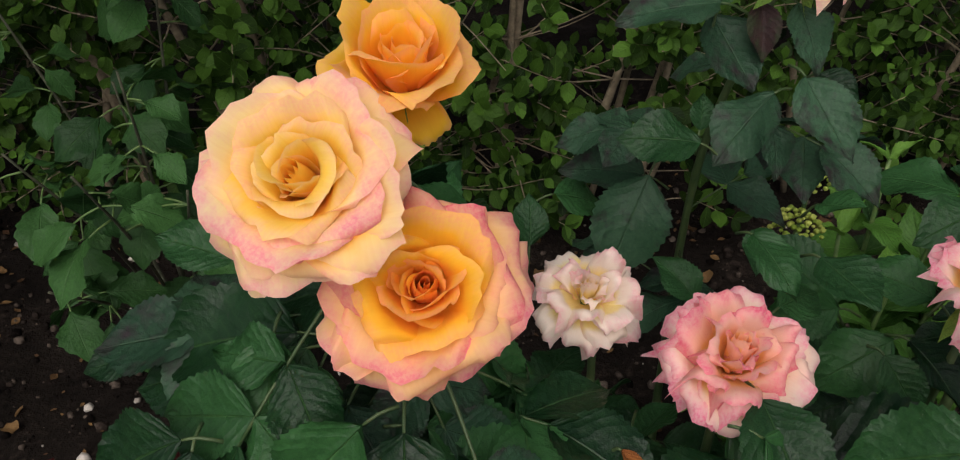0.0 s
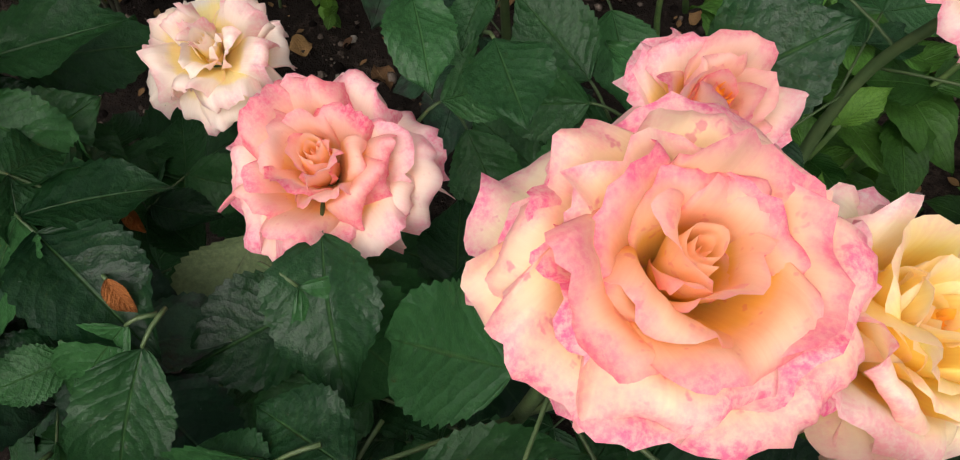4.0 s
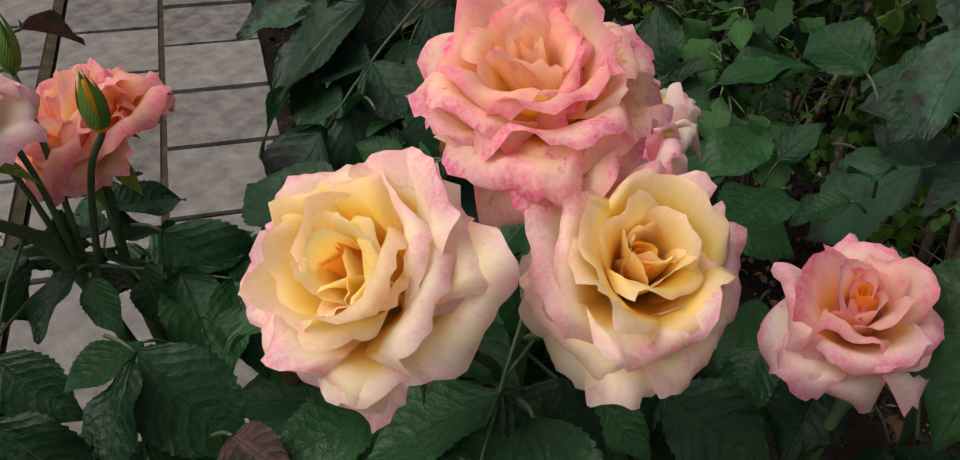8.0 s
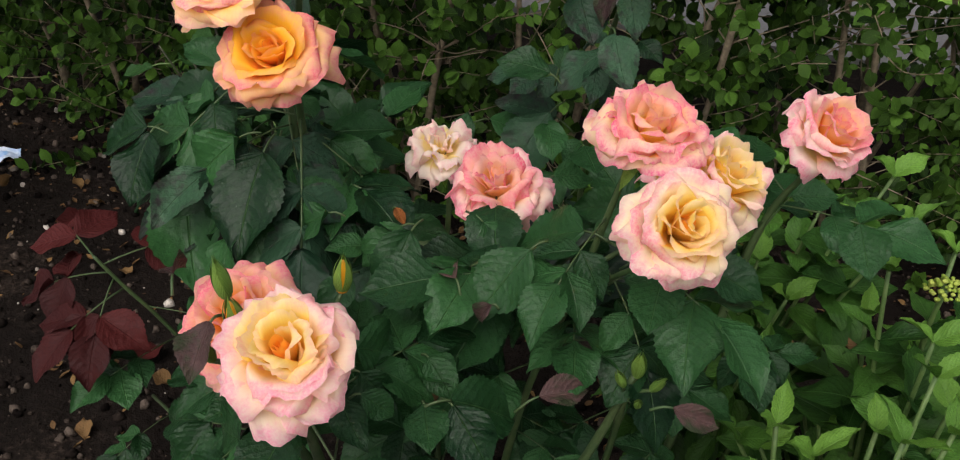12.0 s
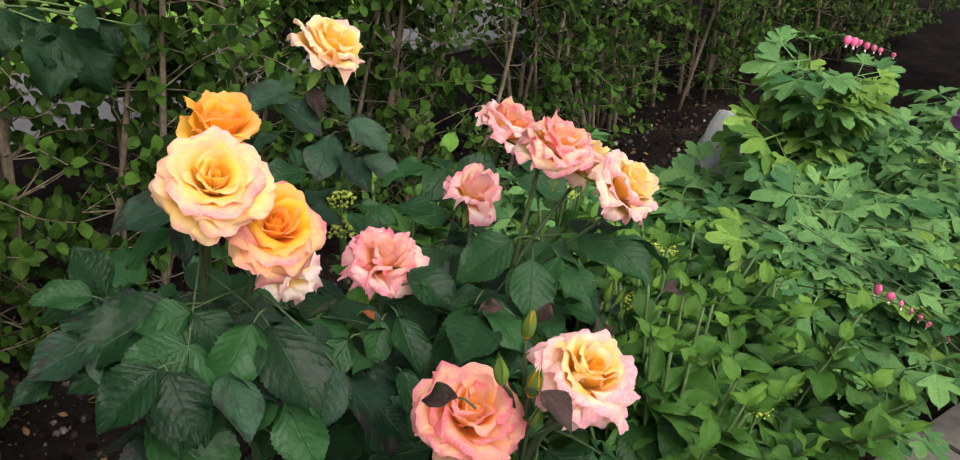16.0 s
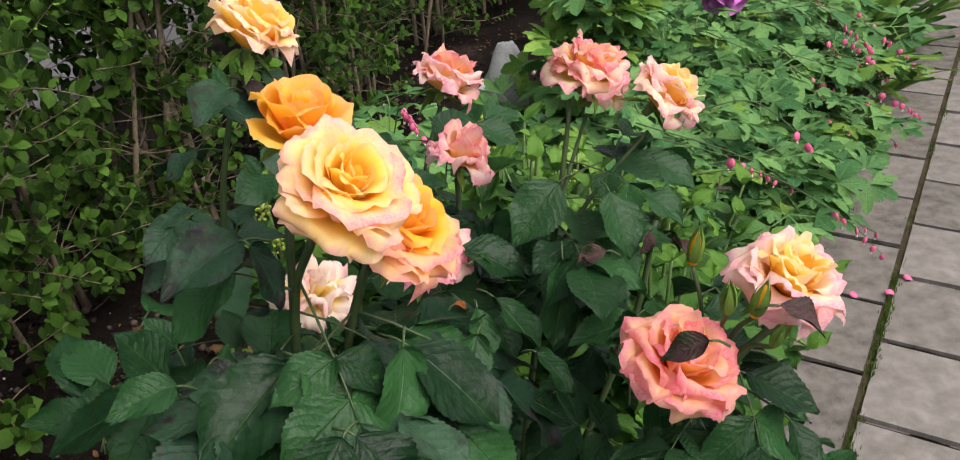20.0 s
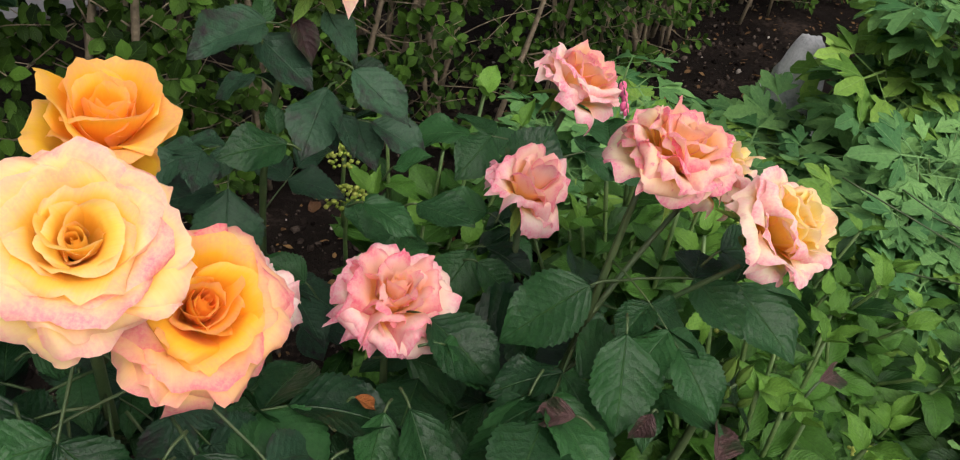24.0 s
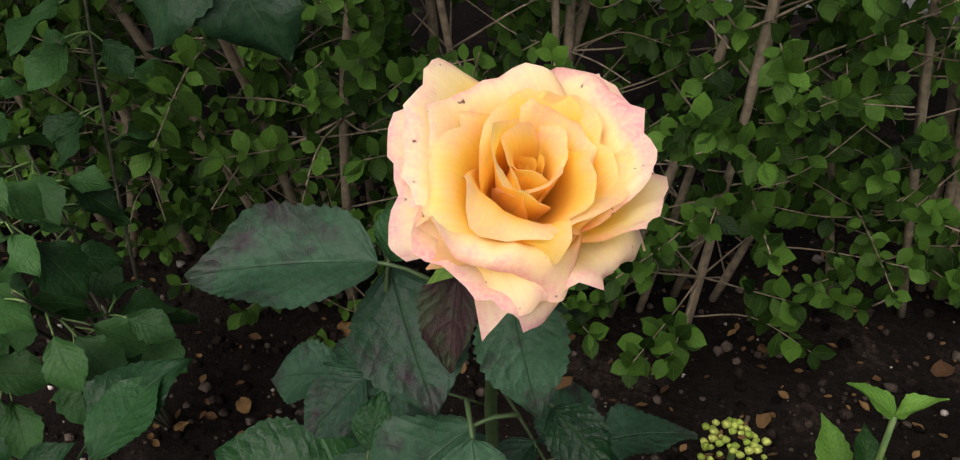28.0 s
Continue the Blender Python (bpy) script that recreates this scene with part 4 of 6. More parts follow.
def leaf_poses(line, inv, rnd, size, step, start=0.15):
    """Leaves in opposite pairs along a twig, with a tuft at its tip."""
    out = []
    n = len(line)
    total = sum((b - a).length for a, b in zip(line, line[1:]))
    count = max(2, int(total * (1 - start) / step))
    for k in range(count + 2):
        s = min(1.0, start + (1 - start) * k / count)
        i = min(n - 2, int(s * (n - 1)))
        q = line[i].lerp(line[i + 1], min(1, s * (n - 1) - i))
        way = (line[i + 1] - line[i]).normalized()
        a = k * 1.57 + rnd.uniform(-0.3, 0.3)
        across = way.cross(Vector((math.cos(a), math.sin(a), 0.4))).normalized()
        for sign in (1, -1):
            if rnd.random() < 0.93:
                ahead = across * sign + way * (0.35 if k < count else 1.1) + Vector((0, -0.12, 0.12))
                out.append(inv @ aimed(q, ahead, (rnd.uniform(-0.3, 0.3), -0.75 + rnd.uniform(-0.3, 0.3), 0.75), size * rnd.uniform(0.7, 1.2)))
    return out


def privet(x, y, seed, tall=1.5, dense=1.0):
    rnd = random.Random(seed)
    shrub = thing("privet_shrub", (x, y, 0), "green privet hedge shrub with bare brown stems", "hedge", "privet hedge")
    bpy.context.view_layer.update()
    inv = shrub.matrix_world.inverted()
    near, rest, twig_v, twig_f = [], [[], [], []], [], []
    for s in range(rnd.randint(5, 7)):
        lean, lean_y = rnd.uniform(-0.55, 0.55), rnd.uniform(-0.3, 0.25)
        bx, by = rnd.uniform(-0.12, 0.12), rnd.uniform(-0.14, 0.08)
        h = tall * rnd.uniform(0.75, 1.05)
        pts = [Vector((x + bx, y + by, -0.02))] + [Vector((x + bx + lean * t + rnd.uniform(-0.03, 0.03), y + by + lean_y * t + rnd.uniform(-0.03, 0.03), h * t)) for t in (0.25, 0.5, 0.75, 1)]
        line = smooth_line(pts, 5)
        part("stem", tube("stem", [inv @ q for q in line], rnd.uniform(0.006, 0.0115), 0.003, BARK, 7, 0.3), shrub)
        for k in range(int(54 * dense)):
            t = 0.04 + 0.96 * rnd.random() ** 0.85
            q = line[min(len(line) - 1, int(t * (len(line) - 1)))]
            a = rnd.uniform(0, 6.28)
            bare = k % 7 == 0
            way = Vector((math.cos(a), math.sin(a) - 0.2, rnd.uniform(-0.1, 0.9))).normalized()
            length = rnd.uniform(0.12, 0.32)
            tw = smooth_line([q, q + way * length * 0.5 + Vector((0, 0, rnd.uniform(-0.03, 0.03))), q + way * length + Vector((0, 0, rnd.uniform(-0.03, 0.06)))], 4)
            tv, tf = tube_data([inv @ p for p in tw], 0.0022, 0.001, 4)
            twig_f.extend(tuple(i + len(twig_v) for i in f) for f in tf)
            twig_v.extend(tv)
            if bare:
                continue
            ps = leaf_poses(tw, inv, rnd, rnd.uniform(0.026, 0.043), 0.018, rnd.uniform(0.3, 0.6))
            for p in ps:
                if len(near) < 14 and q.y < y and rnd.random() < 0.08:
                    near.append(p)
                else:
                    rest[rnd.randint(0, 2)].append(p)
    tagged(part("brushwood", mesh_of("brushwood", twig_v, twig_f, BARK), shrub), kind="stuff")
    for p in near:
        part("leaf", rnd.choice(SMALL), shrub, p)
    joined = [scatter("foliage", SMALL[i], rest[i], PRIVET_LEAF) for i in range(3)]
    for data in joined:
        tagged(part("foliage", data, shrub), kind="stuff")


rnd_h = random.Random(21)
# unseen upper foliage, up to 2.1 m, is added to shade the hedge inside
for k in range(24):
    privet(-2.5 + 0.35 * k + rnd_h.uniform(-0.06, 0.06), 1.62 + rnd_h.uniform(-0.1, 0.1) + 0.012 * k, 100 + k, 2.1, 0.85 if 11 <= k <= 15 else 1.1)

# ---- boulders ----
for bx, by, bz, br, sd in ((1.93, 1.0, 0.24, 0.078, 3), (2.12, 0.93, 0.06, 0.1, 4), (2.25, 1.2, 0.07, 0.09, 5)):
    stone = new("boulder", ball("boulder", STONE, br, br * 0.85, br * 2.3 if sd == 3 else br * 0.8, sd, 0.13, 26, 18, 2.2))
    stone.location = (bx, by, bz)
    tagged(stone, "pale grey rounded boulder lying in the bed", "stone", "boulders")

# ---- hydrangeas ----
HYD = [blade("leaf", HYDRANGEA_LEAF, w, 23, 7, 0.06, f, d, 0.05, 80 + i, 0.42, 1.6) for i, (w, f, d) in enumerate([(0.25, 0.35, 0.25), (0.3, 0.2, 0.4), (0.22, 0.5, 0.15), (0.28, 0.3, 0.0)])]
HYD_YOUNG = [blade("leaf", YOUNG_HYDRANGEA, w, 23, 7, 0.06, f, d, 0.05, 84 + i, 0.42, 1.6) for i, (w, f, d) in enumerate([(0.26, 0.45, 0.15), (0.22, 0.6, 0.05), (0.29, 0.35, 0.25)])]
FLORET = ball("floret", HYDRANGEA_BUD, 1, 1, 1, 2, 0.3, 7, 5)


def hydrangea(at, shoots, seed, label, spread=0.16, height=0.5, size=0.09, tops=()):
    rnd = random.Random(seed)
    plant = thing("hydrangea", at, label, "shrub", "hydrangeas")
    bpy.context.view_layer.update()
    inv = plant.matrix_world.inverted()
    o = Vector(at)
    for s in range(shoots + len(tops)):
        a, r = rnd.uniform(0, 6.28), spread * math.sqrt(rnd.random())
        top = o + Vector((r * math.cos(a), r * math.sin(a), height * rnd.uniform(0.7, 1.08) * (1 - 0.5 * (r / spread) ** 2 * 0.6)))
        if s >= shoots:
            top = Vector(tops[s - shoots])
        line = smooth_line([o + Vector((r * 0.3 * math.cos(a), r * 0.3 * math.sin(a), 0)), o.lerp(top, 0.55) + Vector((0, 0, 0.04)), top], 6)
        part("stem", tube("stem", [inv @ q for q in line], 0.0045, 0.0025, TWIG, 6), plant)
        turn = rnd.uniform(0, 6.28)
        levels = 7
        for k in range(levels):
            t = 1 - 0.11 * k
            q = line[int(t * (len(line) - 1))]
            turn += 1.57 + rnd.uniform(-0.2, 0.2)
            for sign in (0, math.pi):
                b = turn + sign
                way = Vector((math.cos(b), math.sin(b), 0.95 - 0.3 * k + rnd.uniform(-0.15, 0.15)))
                g = size * (0.5 + 0.17 * k if k < 3 else 1.0) * rnd.uniform(0.85, 1.2)
                part("leaf", rnd.choice(HYD_YOUNG if k < 1 else HYD), plant, inv @ aimed(q, way, (rnd.uniform(-0.3, 0.3), rnd.uniform(-0.4, 0.1), 1), g))
    return plant


def hydrangea_head(plant, at, r, seed):
    """A flower head still in bud: many small greenish florets on short stalks."""
    rnd = random.Random(seed)
    inv = plant.matrix_world.inverted()
    stalk = smooth_line([Vector(at) + Vector((0.01, 0.02, -0.12)), Vector(at) + Vector((0, 0.005, -0.05)), Vector(at)], 3)
    head = part("flower_head", tube("flower_head", [inv @ q for q in stalk], 0.003, 0.0025, TWIG, 6), plant, label="yellow-green hydrangea flower head in bud")
    for k in range(54):
        a, rr = 2.4 * k, r * math.sqrt((k + 0.5) / 54) * rnd.uniform(0.85, 1.15)
        q = Vector(at) + Vector((rr * math.cos(a), rr * math.sin(a), 0.5 * (r - rr) + rnd.uniform(-0.005, 0.005)))
        g = r * rnd.uniform(0.08, 0.15)
        part("floret", FLORET, head, inv @ Matrix.Translation(q) @ Matrix.Diagonal((g, g, g * 0.85, 1)))


h1 = hydrangea((0.44, 0.72, 0), 7, 1, "bright green hydrangea shrub among the roses", 0.15, 0.62, 0.09, ((0.47, 0.81, 0.66), (0.6, 0.765, 0.695), (0.525, 0.755, 0.635), (0.56, 0.735, 0.64), (0.625, 0.71, 0.665), (0.415, 0.765, 0.59)))
hydrangea_head(h1, (0.336, 0.7, 0.655), 0.026, 1)
hydrangea_head(h1, (0.355, 0.735, 0.69), 0.022, 2)
h2 = hydrangea((0.66, 0.48, 0), 32, 2, "bright green hydrangea shrub with toothed leaves beside the roses", 0.22, 0.66, 0.088, ((0.56, 0.5, 0.72), (0.62, 0.52, 0.745), (0.68, 0.55, 0.72), (0.74, 0.58, 0.7), (0.6, 0.42, 0.7), (0.68, 0.44, 0.69), (0.78, 0.5, 0.68), (0.82, 0.58, 0.66)))
hydrangea_head(h2, (0.62, 0.5, 0.71), 0.022, 11)
hydrangea_head(h2, (0.71, 0.54, 0.7), 0.022, 12)
hydrangea_head(h2, (0.6, 0.33, 0.6), 0.024, 3)
h3 = hydrangea((0.95, 0.46, 0), 46, 3, "bright green hydrangea shrub with pointed leaves", 0.3, 0.56)
hydrangea_head(h3, (0.85, 0.45, 0.55), 0.024, 4)
h4 = hydrangea((0.55, 0.22, 0), 24, 4, "low green hydrangea shrub at the edge of the path", 0.2, 0.6, 0.085, ((0.55, 0.32, 0.66), (0.62, 0.34, 0.66), (0.5, 0.3, 0.63), (0.66, 0.28, 0.62), (0.58, 0.25, 0.63), (0.5, 0.22, 0.64), (0.56, 0.28, 0.69), (0.62, 0.22, 0.64), (0.54, 0.18, 0.6), (0.69, 0.34, 0.66), (0.46, 0.3, 0.66), (0.72, 0.26, 0.6), (0.6, 0.38, 0.69), (0.47, 0.25, 0.62)))
hydrangea_head(h4, (0.5, 0.14, 0.44), 0.022, 5)
h5 = hydrangea((0.92, 0.24, 0), 28, 5, "low green hydrangea shrub with toothed leaves near the path", 0.27, 0.5)
hydrangea_head(h5, (0.74, 0.16, 0.43), 0.022, 6)

# ---- bleeding hearts ----


FAN = ((0.0, 0.0), (0.08, 0.16), (0.2, 0.32), (0.36, 0.5), (0.44, 0.68), (0.34, 0.68), (0.2, 0.58), (0.2, 0.74), (0.17, 0.9), (0.0, 1.04))


def lobed_leaf(name, mat, seed):
    """A compound leaf: five to seven stalked wedge-shaped leaflets, each cut into three blunt lobes."""
    rnd = random.Random(seed)
    verts, faces, uvs = [], [], []

    def leaflet(base, ang, size):
        d, side = Vector((math.sin(ang), math.cos(ang), rnd.uniform(-0.3, 0.1))), Vector((math.cos(ang), -math.sin(ang), rnd.uniform(-0.2, 0.2)))
        curl, wide = rnd.uniform(0.05, 0.35), rnd.uniform(0.85, 1.15)
        mid = [len(verts) + k for k in range(4)]
        for v in (0.0, 0.36, 0.7, 1.04):
            verts.append(tuple(base + d * (v * size) - Vector((0, 0, curl * v * v * size))))
            uvs.append((0.5, v))
        for sign in (-1, 1):
            o = len(verts)
            for fx, fy in FAN[1:-1]:
                px, py = fx * wide * rnd.uniform(0.9, 1.1), fy * rnd.uniform(0.95, 1.05)
                verts.append(tuple(base + d * (py * size) + side * (sign * px * size) + Vector((0, 0, (0.22 * px - curl * py * py) * size))))
                uvs.append((0.5 + sign * fx, fy))
            ring = [(mid[0], o, mid[1]), (o, o + 1, mid[1]), (o + 1, o + 2, mid[1]), (o + 2, o + 3, o + 4), (o + 2, o + 4, o + 5), (o + 2, o + 5, mid[1]), (mid[1], o + 5, mid[2]), (o + 5, o + 6, mid[2]), (o + 6, o + 7, mid[2]), (o + 7, mid[3], mid[2])]
            faces.extend(f if sign > 0 else f[::-1] for f in ring)

    def stalk(a, b):
        o = len(verts)
        across = Vector((b.y - a.y, a.x - b.x, 0)).normalized() * 0.011
        verts.extend(tuple(q) for q in (a - across, a + across, b + across, b - across))
        uvs.extend([(0.5, 0.0)] * 4)
        faces.append((o, o + 1, o + 2, o + 3))

    tip = Vector((0, 0.52, 0))
    stalk(Vector((0, 0, 0)), tip)
    for ang in (0, radians(58), radians(-58)):
        leaflet(tip, ang + rnd.uniform(-0.15, 0.15), (0.5 if ang == 0 else 0.42) * rnd.uniform(0.9, 1.1))
    for sign in (-1, 1):
        root, end = Vector((0, rnd.uniform(0.16, 0.26), 0)), Vector((sign * 0.3, rnd.uniform(0.3, 0.42), -0.03))
        stalk(root, end)
        for turn in (0, radians(55)) if rnd.random() < 0.5 else (0, radians(50), radians(-50)):
            leaflet(end, sign * (radians(62) + turn) + rnd.uniform(-0.15, 0.15), 0.4 * rnd.uniform(0.85, 1.1))
    return mesh_of(name, verts, faces, mat, uvs)


LOBED = [lobed_leaf("leaf", DICENTRA_LEAF, s) for s in range(6)]
YOUNG = [lobed_leaf("leaf", YOUNG_LEAF, s) for s in range(6, 10)]
heart_prof = [(-1.0, 0.06), (-0.85, 0.3), (-0.55, 0.5), (-0.2, 0.55), (0.1, 0.45), (0.4, 0.24), (0.6, 0.12)]
hv, hf = [], []
for z, r in heart_prof:
    for k in range(8):
        a = 2 * math.pi * k / 8
        hv.append((1.25 * r * math.cos(a), 0.6 * r * math.sin(a), -z - 1.0 + 0.12 * abs(math.cos(a)) * (z < -0.5)))
for j in range(len(heart_prof) - 1):
    hf += [(j * 8 + k, j * 8 + (k + 1) % 8, (j + 1) * 8 + (k + 1) % 8, (j + 1) * 8 + k) for k in range(8)]
HEART_MESH = mesh_of("heart_flower", hv, hf, HEART)
tip_v, tip_f = tube_data([Vector((0, 0, -1.5)), Vector((0, 0, -1.75)), Vector((0, 0, -2.0))], 0.15, 0.2, 6)
TIP_MESH = mesh_of("petal_tip", tip_v, tip_f, WHITE_TIP)


def bleeding_heart(at, leaves, seed, spread, height, sprays, size=0.16, lean=(0, 0, 0), label="bleeding heart plant with blue-green cut leaves and pink flowers"):
    rnd = random.Random(seed)
    plant = thing("bleeding_heart", at, label, "flowering plant", "bleeding hearts")
    bpy.context.view_layer.update()
    inv = plant.matrix_world.inverted()
    o = Vector(at)
    share = rnd.choice((0.08, 0.18, 0.3))
    for s in range(leaves // 6):
        a, r = rnd.uniform(0, 6.28), spread * math.sqrt(rnd.uniform(0.03, 1))
        top = o + Vector((r * math.cos(a), r * math.sin(a), height * rnd.uniform(0.75, 1.05) * (1 - 0.45 * (r / spread) ** 2))) + Vector(lean) * r
        line = smooth_line([o + Vector((0.05 * math.cos(a), 0.05 * math.sin(a), 0)), o.lerp(top, 0.6) + Vector((0, 0, 0.08)), top], 6)
        part("stem", tube("stem", [inv @ q for q in line], 0.004, 0.0018, TWIG, 5), plant)
        for k in range(7):
            q = line[int((1 - 0.11 * k) * (len(line) - 1))]
            b = a + 2.4 * k + rnd.uniform(-0.4, 0.4)
            way = Vector((math.cos(b), math.sin(b), rnd.uniform(-0.25, 0.3)))
            part("leaf", rnd.choice(YOUNG if rnd.random() < share else LOBED), plant, inv @ aimed(q, way, (rnd.uniform(-0.9, 0.7), rnd.uniform(-1.0, 0.5), 1), size * rnd.uniform(0.65, 1.3)))
    for pts in sprays:
        heart_spray(plant, pts, rnd)
    return plant


def heart_spray(plant, pts, rnd, count=7, size=0.0135):
    """An arching stalk with a row of hanging hearts towards its tip."""
    inv = plant.matrix_world.inverted()
    line = smooth_line(pts, 8)
    stalk = part("flower_stalk", tube("flower_stalk", [inv @ q for q in line], 0.0018, 0.0008, CANE, 5), plant)
    for k in range(count):
        s = 1 - 0.45 * k / count
        q = line[int(s * (len(line) - 1))]
        g = size * (0.7 + 0.5 * k / count) * rnd.uniform(0.85, 1.1)
        m = inv @ Matrix.Translation(q) @ pose(0, 0, 0, rnd.uniform(-15, 15), rnd.uniform(-15, 15), rnd.uniform(0, 360)) @ Matrix.Diagonal((g, g, g, 1))
        part("heart_flower", HEART_MESH, stalk, m)
        part("petal_tip", TIP_MESH, stalk, m, "white tip below the pink heart")


bleeding_heart((1.56, 0.44, 0), 230, 1, 0.34, 0.46, [((1.35, 0.45, 0.45), (1.42, 0.2, 0.36), (1.5, 0.02, 0.22), (1.58, -0.1, 0.13)), ((1.4, 0.4, 0.4), (1.6, 0.15, 0.32), (1.75, -0.06, 0.16)),
                                                 ((1.2, 0.5, 0.5), (1.3, 0.25, 0.42), (1.42, 0.1, 0.3))])
bleeding_heart((1.95, 0.5, 0), 230, 2, 0.5, 0.48, [((2.0, 0.4, 0.45), (2.15, 0.1, 0.35), (2.3, -0.12, 0.2), (2.4, -0.2, 0.12)), ((2.1, 0.4, 0.4), (2.4, 0.1, 0.3), (2.6, -0.15, 0.15)),
                                                  ((1.9, 0.4, 0.5), (2.05, 0.15, 0.35), (2.15, -0.1, 0.22))])
bleeding_heart((2.65, 0.4, 0), 170, 3, 0.52, 0.46, [((2.6, 0.5, 0.6), (2.8, 0.35, 0.62), (3.0, 0.2, 0.5)), ((2.5, 0.6, 0.55), (2.45, 0.45, 0.68), (2.4, 0.3, 0.66))])
bleeding_heart((1.16, 1.0, 0), 48, 4, 0.22, 0.5, [((1.12, 0.95, 0.46), (1.04, 0.88, 0.56), (0.98, 0.8, 0.53))], label="bleeding heart plant with drooping pink flowers behind the roses")
bleeding_heart((1.55, 0.95, 0), 90, 5, 0.33, 0.3, [], label="bleeding heart plant with grey-green cut leaves")
bleeding_heart((1.88, 0.7, 0), 66, 6, 0.2, 0.74, [((1.84, 0.74, 0.7), (1.88, 0.68, 0.73), (1.98, 0.58, 0.69))], label="tall bleeding heart plant with pink flowers")


def lance_clump(at, count, seed, spread, length):
    """A clump of broad lance-shaped leaves that arch outwards from the ground."""
    rnd = random.Random(seed)
    plant = thing("lance_leaved_plant", at, "clump of broad arching lance-shaped green leaves beside the path", "plant", "lance-leaved clumps")
    meshes = [blade("leaf", YOUNG_LEAF if i % 2 else HYDRANGEA_LEAF, w, 12, 5, 0.0, 0.4, d, 0.03, 300 + i, 0.42, 1.2) for i, (w, d) in enumerate(((0.14, 0.3), (0.16, 0.5), (0.12, 0.2), (0.15, 0.6)))]
    for k in range(count):
        a, r = rnd.uniform(0, 6.28), spread * math.sqrt(rnd.random())
        out = rnd.uniform(0.3, 1.1)
        part("leaf", rnd.choice(meshes), plant, aimed((r * math.cos(a), r * math.sin(a), rnd.uniform(0, 0.1)), (out * math.cos(a), out * math.sin(a), rnd.uniform(0.5, 1.1)), (-math.cos(a), -math.sin(a), 0.6), length * rnd.uniform(0.7, 1.15)))


lance_clump((3.1, 0.22, 0), 60, 1, 0.3, 0.3)
lance_clump((2.75, 0.1, 0), 40, 2, 0.2, 0.24)
lance_clump((3.45, 0.1, 0), 50, 3, 0.3, 0.28)

spray_rnd = random.Random(44)
hearts = bleeding_heart((1.75, 0.3, 0), 60, 8, 0.3, 0.42, [], 0.14, label="bleeding heart plant with arching sprays of pink flowers")
for k in range(22):
    x = spray_rnd.uniform(1.2, 2.75)
    y0, reach, h = 0.38 + spray_rnd.uniform(-0.06, 0.1), spray_rnd.uniform(0.3, 0.52), spray_rnd.uniform(0.3, 0.46)
    heart_spray(hearts, [Vector((x, y0, h)), Vector((x + 0.06, y0 - reach * 0.4, h + 0.02)), Vector((x + 0.13, y0 - reach * 0.8, h - 0.1)), Vector((x + 0.17, y0 - reach, h - 0.2))], spray_rnd, spray_rnd.randint(6, 9))
for bx, by, bh, bn in ((1.25, 0.2, 0.26, 45), (1.55, 0.22, 0.34, 70), (2.05, 0.18, 0.34, 70), (2.6, 0.12, 0.34, 60)):
    bleeding_heart((bx, by, 0), bn, int(bx * 100), 0.27, bh, [], 0.13, label="low bleeding heart plant spilling over the paving edge")

# ---- foxglove, variegated shrub ----
fox = thing("foxglove", (2.26, 0.5, 0), "purple foxglove spike rising above the bleeding hearts", "foxglove")
bpy.context.view_layer.update()
fl = [Vector((0, 0, 0)), Vector((-0.01, -0.03, 0.3)), Vector((-0.01, -0.08, 0.5)), Vector((0.04, -0.09, 0.74))]
fox_line = smooth_line(fl, 8)
part("stem", tube("stem", fox_line, 0.006, 0.002, TWIG, 6), fox)
bell_prof = [(0, 0.12), (0.2, 0.22), (0.55, 0.34), (0.85, 0.42), (1.0, 0.52)]
bv = [(r * math.cos(2 * math.pi * k / 9), z, r * math.sin(2 * math.pi * k / 9)) for z, r in bell_prof for k in range(9)]
bf = [(j * 9 + k, j * 9 + (k + 1) % 9, (j + 1) * 9 + (k + 1) % 9, (j + 1) * 9 + k) for j in range(4) for k in range(9)]
BELL = mesh_of("bell_flower", bv, bf, FOXGLOVE)
rnd = random.Random(9)
for k in range(44):
    t = 0.73 + 0.26 * k / 44
    q = fox_line[int(t * (len(fox_line) - 1))]
    a = -1.9 + rnd.uniform(-1.5, 1.5)
    part("bell_flower", BELL, fox, aimed(q + Vector((0, 0, rnd.uniform(-0.02, 0.02))), (math.cos(a), math.sin(a), -0.75), (0, 0, 1), 0.066 * (1.15 - 0.6 * k / 44)))

varieg = thing("variegated_shrub", (3.85, 0.5, 0), "cream and green variegated shrub beyond the bed", "shrub")
rnd = random.Random(31)
part("stem", tube("stem", smooth_line([(0, 0, -0.02), (0.02, 0, 0.3), (0, 0.03, 0.7)], 4), 0.015, 0.006, BARK, 6), varieg)
poses = []
